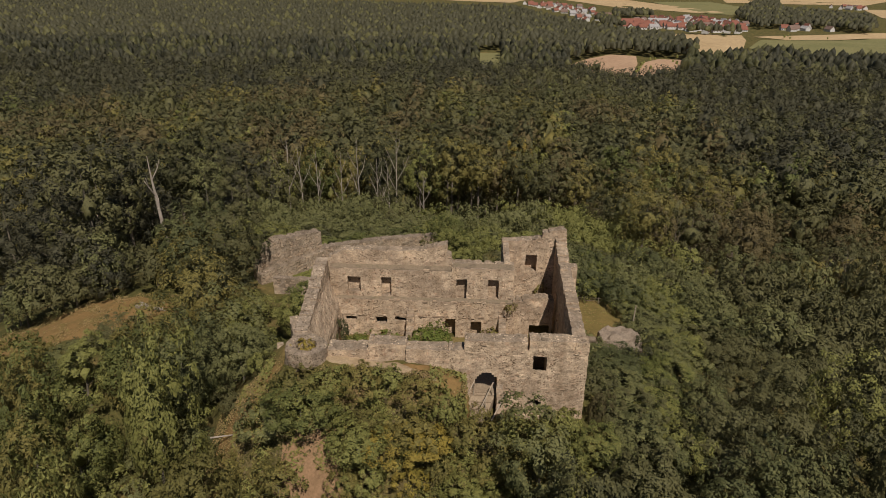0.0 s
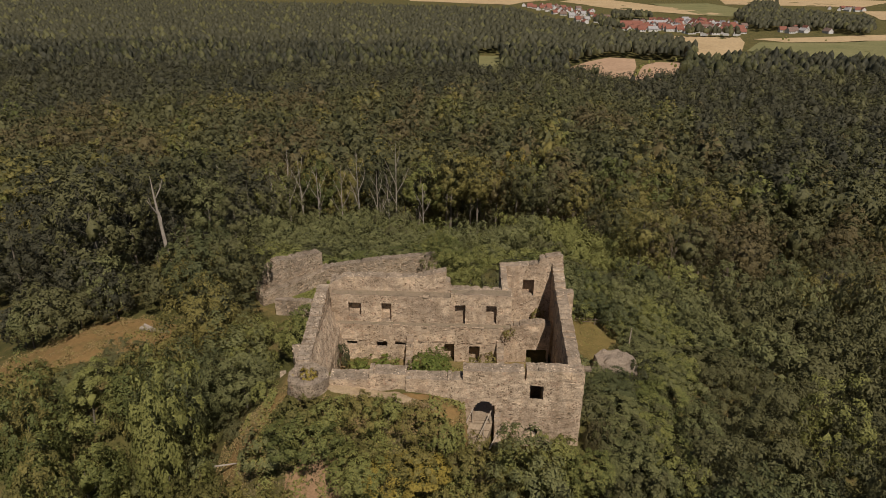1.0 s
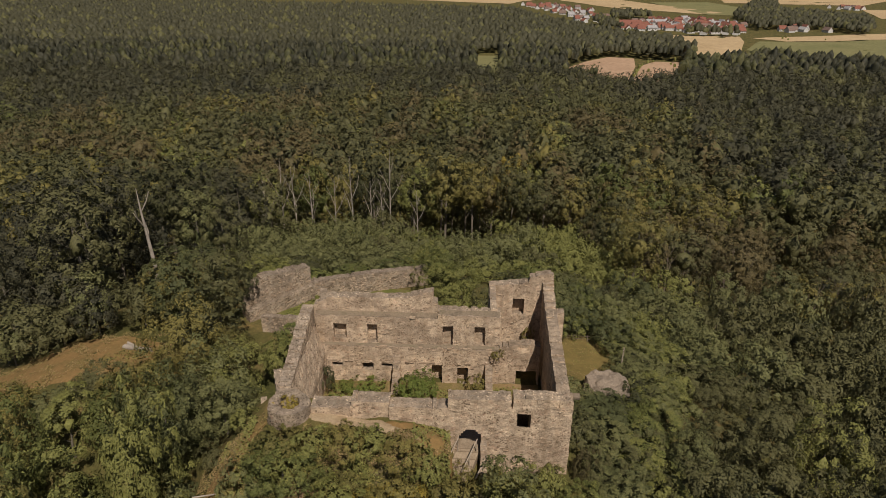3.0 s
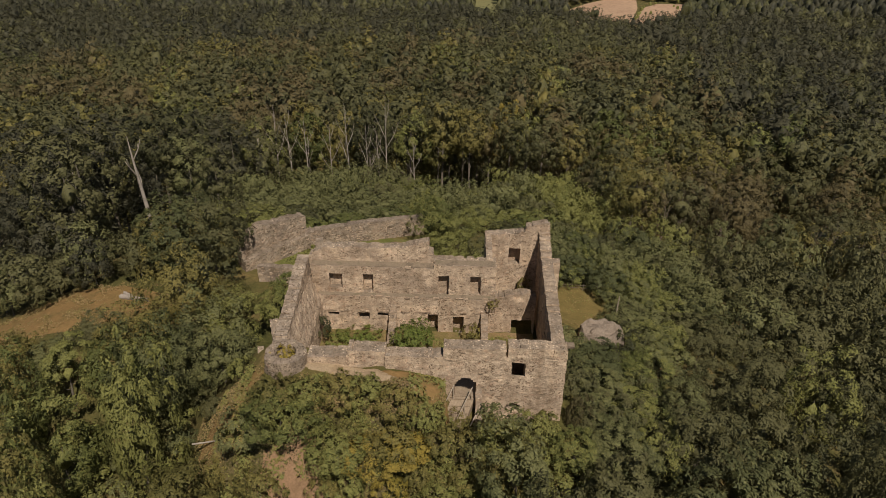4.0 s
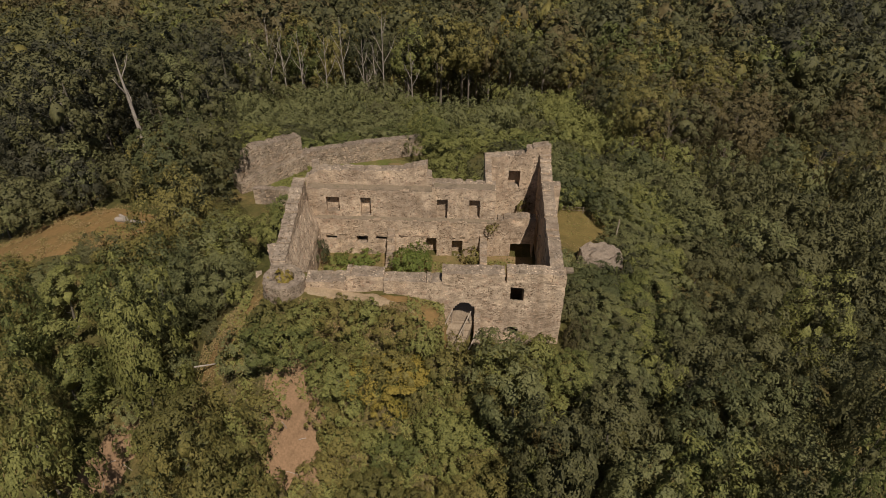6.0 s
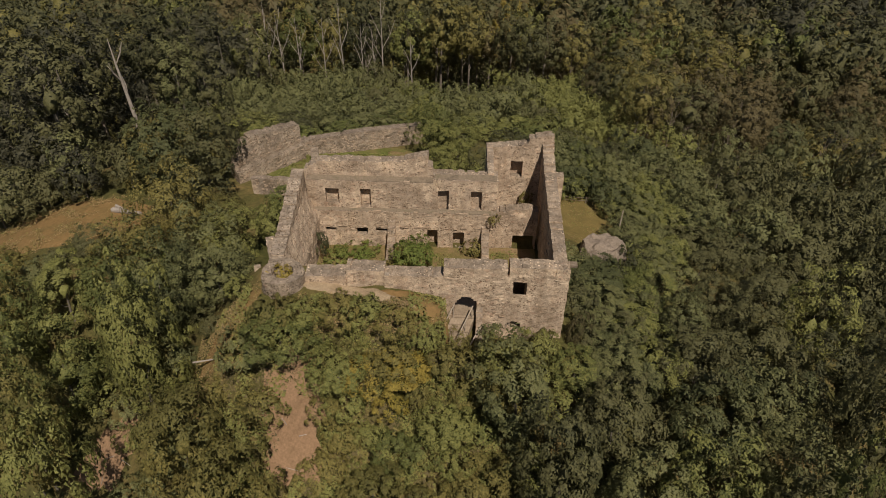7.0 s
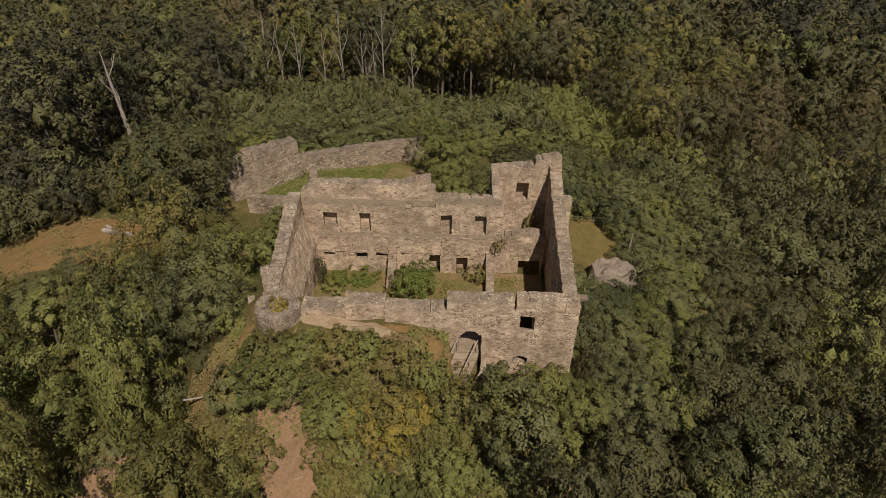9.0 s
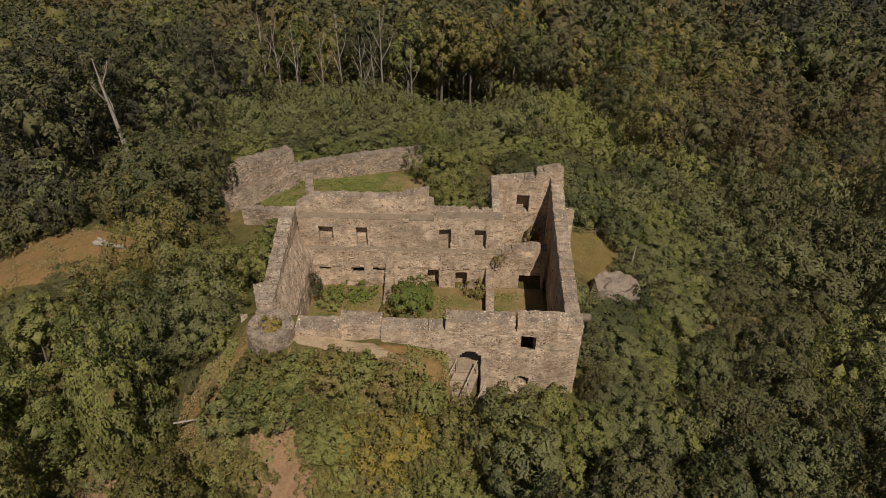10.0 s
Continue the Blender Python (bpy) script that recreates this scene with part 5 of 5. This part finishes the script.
# spout stone at the corner, slit buttress at the turret
bm = bmesh.new()
box(bm, (10.5, -0.2, 5.62), (11.5, 0.35, 5.86), 0.03)
part("spout_stone", bm, CAPSTONE, castle)
masonry("turret_buttress", castle, (-13.9, 1.6), (-13.1, -1.2), 0.5, -3.5, [(0, 3.6), (2.9, 2.6)], rag=0.15)
masonry("turret_flank_wall", castle, (-13.3, 3.6), (-12.2, 0.6), 0.7, -2.0, [(0, 5.0), (3.2, 4.9)], rag=0.1)

# ---- wall remnant, fence and logs beside the ruin ----


def mound(name, cx, cy, rx, ry, tall, base, label, mat):
    bm = bmesh.new()
    bmesh.ops.create_icosphere(bm, subdivisions=4, radius=1)
    for v in bm.verts:
        p = v.co.copy()
        z = max(-0.4, min(0.82 + 0.1 * noise.noise(p * 2.2), p.z * 1.25))
        w = 1 + 0.16 * noise.noise(p * 1.6 + Vector((cx, cy, 0)))
        v.co = Vector((p.x * rx * w, p.y * ry * w, z * tall)) + noise.noise_vector(p * 4) * 0.22 + noise.noise_vector(p * 9) * 0.12
    e = part(name, bm, mat, None, label)
    e.location = (cx, cy, base)
    return tagged(e, label, "wall remnant")


LICHEN = plain_material("lichened_rubble", [(0.19, 0.145, 0.105), (0.30, 0.235, 0.175), (0.23, 0.18, 0.135)], 1.6, 7.0, 0.95, 1.0, 0.15)
mound("wall_remnant", 16.5, 12.0, 2.45, 2.1, 3.2, -3.3, "weathered lump of a fallen rubble wall among bushes", LICHEN)
for k in range(8):
    bush(13.2 + 0.9 * k + 0.3 * math.sin(k * 5), 8.9 + 0.5 * math.cos(k * 3), -3.6, 1.8, 2.3 + 0.7 * math.sin(k * 2), GREEN if k % 3 else OLIVE, "green bush round the fallen wall lump")

DEADWOOD = plain_material("grey_deadwood", [(0.15, 0.115, 0.085), (0.24, 0.19, 0.145)], 1.5, 9.0)
fence = thing("wooden_fence", "low grey wooden rail fence at the edge of the grass plot", "fence", (16, 23.0, -3.2))
for k in range(6):
    bm = bmesh.new()
    beam(bm, (-4.2 + 1.6 * k, 0.4 - 0.12 * k, -0.4), (-4.2 + 1.6 * k, 0.4 - 0.12 * k, 0.8), 0.07)
    part("post", bm, DEADWOOD, fence)
for z in (0.35, 0.7):
    bm = bmesh.new()
    beam(bm, (-4.4, 0.42, z), (4.0, -0.22, z), 0.035)
    part("rail", bm, DEADWOOD, fence)
pole = thing("pole", "tall slim grey pole beside the grass plot", "pole", (18.9, 16.4, -3.3))
bm = bmesh.new()
beam(bm, (0, 0, -0.3), (0.15, 0.2, 3.4), 0.1)
part("shaft", bm, TIMBER, pole)
bm = bmesh.new()
beam(bm, (0.1, 0.0, 3.1), (0.2, 0.3, 3.1), 0.08)
part("cap", bm, TIMBER, pole)


def log(x, y, length, turn, rad, label, lift=0.0):
    bm = bmesh.new()
    bmesh.ops.create_cone(bm, cap_ends=True, segments=9, radius1=rad, radius2=rad * 0.6, depth=length)
    for v in bm.verts:
        v.co += noise.noise_vector(v.co * 1.5) * rad * 0.5
    e = part("log", bm, PALE_BARK, None, label)
    e.matrix_world = pose(x, y, float(height(x, y)) + rad * 0.8 + lift, 90, 0, turn)
    return tagged(e, label, "log")


log(-33.3, 18.6, 3.4, 80, 0.3, "pale felled log lying on the meadow")
log(-34.0, 19.2, 2.2, 60, 0.2, "pale felled log lying on the meadow")
for lx, ly, ln, lt in ((-10.3, -8.2, 1.6, 40), (-8.4, -9.0, 1.1, 110), (-9.6, -10.6, 1.9, 75), (-24.6, -8.0, 1.7, 120), (-23.2, -8.8, 1.4, 60), (-25.0, -9.6, 1.2, 15)):
    log(lx, ly, ln, lt, 0.035, "thin fallen dead branch on the bare soil")
log(-16.4, -4.6, 2.6, 105, 0.07, "thin bare pole lying on the dry slope", 0.6)

# ---- bare and pale trunks ----


def bare_tree(x, y, tall, lean, label, forks=6, r0=0.3, mat=PALE_BARK):
    e = thing("bare_tree", label, "tree", (x, y, float(height(x, y)) - 0.3), "bare pale trees")
    me = trunk_mesh(tall, r0, 0, 8, lean, 0.98)
    me.materials.append(mat)
    part("trunk", me, None, e)
    for k in range(forks):
        q = 0.45 + 0.5 * k / forks
        t = 2.4 * k + x
        bm = bmesh.new()
        a = Vector((lean * tall * q, 0, tall * q * 0.98))
        b = a + Vector((math.cos(t) * 0.7, math.sin(t) * 0.7, 1.2)) * tall * 0.12 * (1.35 - q)
        c = b + Vector((math.cos(t + 0.5) * 0.5, math.sin(t + 0.5) * 0.5, 1.1)) * tall * 0.11 * (1.35 - q)
        w = r0 * 0.75 * (1.25 - q)
        beam(bm, a, b, w)
        beam(bm, b, c, w * 0.6)
        beam(bm, b, b + (c - b).cross(Vector((0.4, 0.6, 0.2))) * 0.6 + (c - b) * 0.5, w * 0.4)
        part("limb", bm, mat, e)
    return e


for x, y, top, lean in ((-43.2, 96, -5.0, 0.02), (-39.3, 96, -1.5, 0.03), (-36.0, 97, -4.0, -0.02), (-32.4, 96, -4.4, 0.01), (-27.5, 97, -5.0, 0.03),
                        (-22.9, 96, -1.8, -0.01), (-18.9, 96, -6.0, 0.01), (-14.8, 96, 0.8, 0.02), (-16.2, 97, -7.0, -0.02), (-8.5, 97, -9.0, 0.0), (-56.5, 97, -5.0, 0.03)):
    bare_tree(x, y, top - float(height(x, y)), lean, "tall pale dying tree with bare forked limbs", 6, 0.18)
bare_tree(-42.0, 42.0, 17.0, -0.04, "pale forked trunk at the dark forest edge", 3, 0.34)
tree("edge", -43.2, 51.5, 1.0, DARK, "tall trees beside the meadow", 1.0)
tree("edge", -48.6, 45.0, 0.95, DARK, "tall trees beside the meadow", 1.05)
bare_tree(-60.5, 55.0, 15.0, 0.04, "pale trunk showing between dark crowns", 5, 0.26)
tree("edge", -39.6, 50.0, 0.95, DARK, "tall trees beside the meadow", 1.0)
bare_tree(54.0, 31.0, 9.0, 0.35, "leaning pale broken trunk on the east slope", 2, 0.3)
bare_tree(56.5, 36.0, 10.0, 0.2, "thin bare tree on the east slope", 6, 0.16)
for bx, by, bt in ((36, 58, 13), (41, 63, 14), (47, 60, 15), (53, 66, 15), (61, 58, 14), (70, 66, 15), (44, 54, 11), (66, 50, 12), (78, 58, 14)):
    bare_tree(bx, by, bt, rng.uniform(-0.06, 0.06), "thin grey dying tree with bare drooping twigs", 9, 0.13, DEADWOOD)
tree("spruce", 3.4, 121, 1.3, DARK, "tall conifers", 1.0)
tree("spruce", 8.5, 127, 1.15, DARK, "tall conifers", 1.0)
tree("tall", 14.5, 126, 1.1, YELLOW, "tall trees behind the ruin", 1.1)
tree("tall", -6.0, 112, 0.9, OLIVE, "tall trees behind the ruin", 1.0)
for tx, ty, tag, size, tint, high in ((-29.6, 22.6, "near", 1.5, MIXED, 1.0), (-26.6, 25.2, "near", 1.25, DARK, 1.1), (-31.6, 25.6, "near", 1.2, OLIVE, 0.95), (-36.2, 44.5, "dense", 0.72, MIXED, 1.0), (-32.0, 43.0, "dense", 0.62, DARK, 1.0)):
    tree(tag, tx, ty, size, tint, "tall trees beside the meadow", high)

# ---- fields and village in the valley ----
WHEAT = plain_material("stubble_field", [(0.38, 0.265, 0.14), (0.47, 0.34, 0.19)], 0.02, 0.2, 0.95, 0.2, 0.1)
PLOUGHED = plain_material("bare_field", [(0.35, 0.225, 0.14), (0.43, 0.285, 0.18)], 0.02, 0.2, 0.95, 0.2, 0.1)
PASTURE = plain_material("pasture", [(0.15, 0.145, 0.06), (0.21, 0.185, 0.08)], 0.015, 0.2, 0.95, 0.2, 0.1)


def field(points, mat, label):
    bm = bmesh.new()
    bm.faces.new([bm.verts.new((x, y, 0)) for x, y in points])
    bmesh.ops.triangulate(bm, faces=bm.faces[:])
    for k in range(4):
        long = [e for e in bm.edges if e.calc_length() > 60]
        if long:
            bmesh.ops.subdivide_edges(bm, edges=long, cuts=1)
            bmesh.ops.triangulate(bm, faces=[f for f in bm.faces if len(f.verts) > 3])
    for v in bm.verts:
        v.co.z = float(height(v.co.x, v.co.y)) + 0.6
    me = bpy.data.meshes.new("field")
    bm.to_mesh(me)
    bm.free()
    me.materials.append(mat)
    return tagged(new("field", me), label, "field", kind="structure")


field([(100, 690), (112, 752), (150, 830), (189, 878), (219, 860), (205, 790), (185, 720), (165, 640), (140, 580), (118, 640)], PLOUGHED, "bare reddish-tan field in a forest glade")
field([(178, 700), (216, 800), (240, 832), (274, 836), (260, 775), (213, 650), (178, 595), (160, 590)], PLOUGHED, "bare reddish-tan field in a forest glade")
field([(8, 735), (38, 735), (41, 876), (10, 872)], PASTURE, "small green pasture in a forest clearing")
field([(350, 1200), (480, 1195), (452, 1100), (405, 985), (345, 850), (290, 850), (318, 905), (316, 1010)], WHEAT, "golden stubble field below the village")
field([(489, 1165), (775, 1285), (900, 1330), (870, 1240), (610, 1130), (529, 1118)], WHEAT, "golden stubble field below the village")
field([(412, 985), (482, 1115), (527, 1112), (612, 1124), (690, 1130), (660, 960), (570, 860), (440, 850)], PASTURE, "olive green pasture in the valley")
field([(620, 1128), (880, 1230), (860, 1080), (700, 1000)], PASTURE, "olive green pasture in the valley")
field([(-200, 2250), (120, 2110), (170, 2240), (330, 2480), (300, 2900), (-240, 2700)], WHEAT, "golden stubble fields beyond the forest")
field([(300, 2330), (410, 1960), (590, 1760), (660, 1800), (560, 2200), (450, 2600)], WHEAT, "golden stubble fields beyond the village")
field([(600, 1740), (760, 1680), (800, 1900), (780, 2300), (580, 2250)], PASTURE, "olive green pasture beyond the village")
field([(820, 2250), (1200, 2150), (1500, 2500), (1000, 2900)], WHEAT, "golden stubble fields at the valley's far side")
field([(980, 1650), (1300, 1690), (1320, 1990), (1100, 1960)], WHEAT, "golden stubble fields at the valley's far side")

WHITEWASH = plain_material("white_render", [(0.52, 0.49, 0.45), (0.64, 0.61, 0.57)], 0.4, 2.0)
REDTILE = plain_material("red_roof_tile", [(0.19, 0.075, 0.052), (0.26, 0.11, 0.078)], 0.3, 1.5)
DARKTILE = plain_material("dark_roof_tile", [(0.15, 0.10, 0.08), (0.22, 0.15, 0.12)], 0.3, 1.5)
GREYROOF = plain_material("grey_roof", [(0.28, 0.26, 0.25), (0.36, 0.34, 0.33)], 0.3, 1.5)
PANE = plain_material("dark_window", [(0.03, 0.03, 0.035), (0.05, 0.05, 0.055)], 1.0, 2.0, 0.2)


def house(x, y, turn, long, deep, eaves, ridge, roof_mat, label):
    z = float(height(x, y))
    e = thing("house", label, "house", (x, y, z), "village houses")
    e.rotation_euler = (0, 0, radians(turn))
    bm = bmesh.new()
    a, b = long / 2, deep / 2
    base = [(-a, -b), (a, -b), (a, b), (-a, b)]
    lo = [bm.verts.new((u, v, -1)) for u, v in base]
    hi = [bm.verts.new((u, v, eaves)) for u, v in base]
    g = [bm.verts.new((-a, 0, ridge)), bm.verts.new((a, 0, ridge))]
    for k in range(4):
        if k in (0, 2):
            bm.faces.new((lo[k], lo[(k + 1) % 4], hi[(k + 1) % 4], hi[k]))
    bm.faces.new((lo[1], lo[2], hi[2], g[1], hi[1]))
    bm.faces.new((lo[3], lo[0], hi[0], g[0], hi[3]))
    part("wall", bm, WHITEWASH, e)
    bm = bmesh.new()
    o, w = 0.5, 0.3
    for sgn in (-1, 1):
        p = [(-a - o, sgn * (b + o), eaves - 0.3), (a + o, sgn * (b + o), eaves - 0.3), (a + o, 0, ridge + 0.1), (-a - o, 0, ridge + 0.1)]
        v0 = [bm.verts.new(q) for q in p]
        v1 = [bm.verts.new((q[0], q[1], q[2] + w)) for q in p]
        bm.faces.new(v1)
        bm.faces.new(v0[::-1])
        for k in range(4):
            bm.faces.new((v0[k], v0[(k + 1) % 4], v1[(k + 1) % 4], v1[k]))
    roof_ob = part("roof", bm, roof_mat, e)
    bm = bmesh.new()
    box(bm, (a * 0.3, 0.4, ridge - 1.5), (a * 0.3 + 0.8, 1.2, ridge + 1.2))
    part("chimney", bm, DARKTILE, roof_ob)
    for k in range(3):
        bm = bmesh.new()
        u = -a + long * (k + 0.5) / 3
        box(bm, (u - 0.6, -b - 0.05, eaves * 0.4), (u + 0.6, -b + 0.05, eaves * 0.4 + 1.5))
        part("window", bm, PANE, e)
    return e


VILLAGE = [(300, 1280), (300, 1370), (390, 1520), (520, 1570), (575, 1430), (500, 1232), (425, 1218), (390, 1290)]
TAIL = [(235, 1440), (285, 1450), (330, 1620), (330, 1850), (260, 2060), (150, 2090), (160, 1960), (215, 1750)]
dice = random.Random(5)
homes = []
for poly, want in ((VILLAGE, 125), (TAIL, 52), ([(600, 1290), (690, 1300), (690, 1345), (610, 1340)], 7), ([(1020, 1960), (1110, 1930), (1120, 2040), (1040, 2060)], 9)):
    tries = got = 0
    while got < want and tries < 4000:
        tries += 1
        x, y = dice.uniform(min(p[0] for p in poly), max(p[0] for p in poly)), dice.uniform(min(p[1] for p in poly), max(p[1] for p in poly))
        if not in_poly(x, y, poly) or any((x - u) ** 2 + ((y - v) * 0.8) ** 2 < 14.5 ** 2 for u, v in homes):
            continue
        homes.append((x, y))
        got += 1
        tile = REDTILE if dice.random() < 0.66 else DARKTILE if dice.random() < 0.6 else GREYROOF
        house(x, y, dice.choice((0, 20, 70, 90, 110)) + dice.uniform(-10, 10), dice.uniform(12, 18), dice.uniform(9.5, 12), dice.uniform(3.6, 5), dice.uniform(9, 11.5), tile,
              "white rendered village house with a " + {REDTILE: "red tiled", DARKTILE: "dark tiled", GREYROOF: "grey"}[tile] + " gabled roof")
house(325, 1385, 8, 46, 24, 7, 13, REDTILE, "long white hall with a large red tiled roof")
house(395, 1440, -5, 40, 18, 6, 11, GREYROOF, "long white farm hall with a grey roof")
house(660, 1370, 10, 38, 16, 6, 11, REDTILE, "long farm building with a red tiled roof")
garden = [(x + dice.uniform(-14, 14), y + dice.uniform(5, 16), dice.uniform(0.3, 0.55), dice.uniform(0.7, 1.0), 2 if dice.random() < 0.5 else 1) for x, y in homes + homes if dice.random() < 0.9]
garden += [(u, v, dice.uniform(0.3, 0.5), 0.8, 1) for u, v in ((180, 690), (186, 705), (190, 722), (196, 738), (200, 752), (206, 770), (212, 788), (222, 800), (232, 815), (205, 728), (250, 800), (262, 826), (246, 770), (532, 1122), (540, 1150), (528, 1135), (600, 1136))]
woods("garden_trees", garden, DISTANT, WOOD_MATS, "round garden and hedge trees among the village houses")
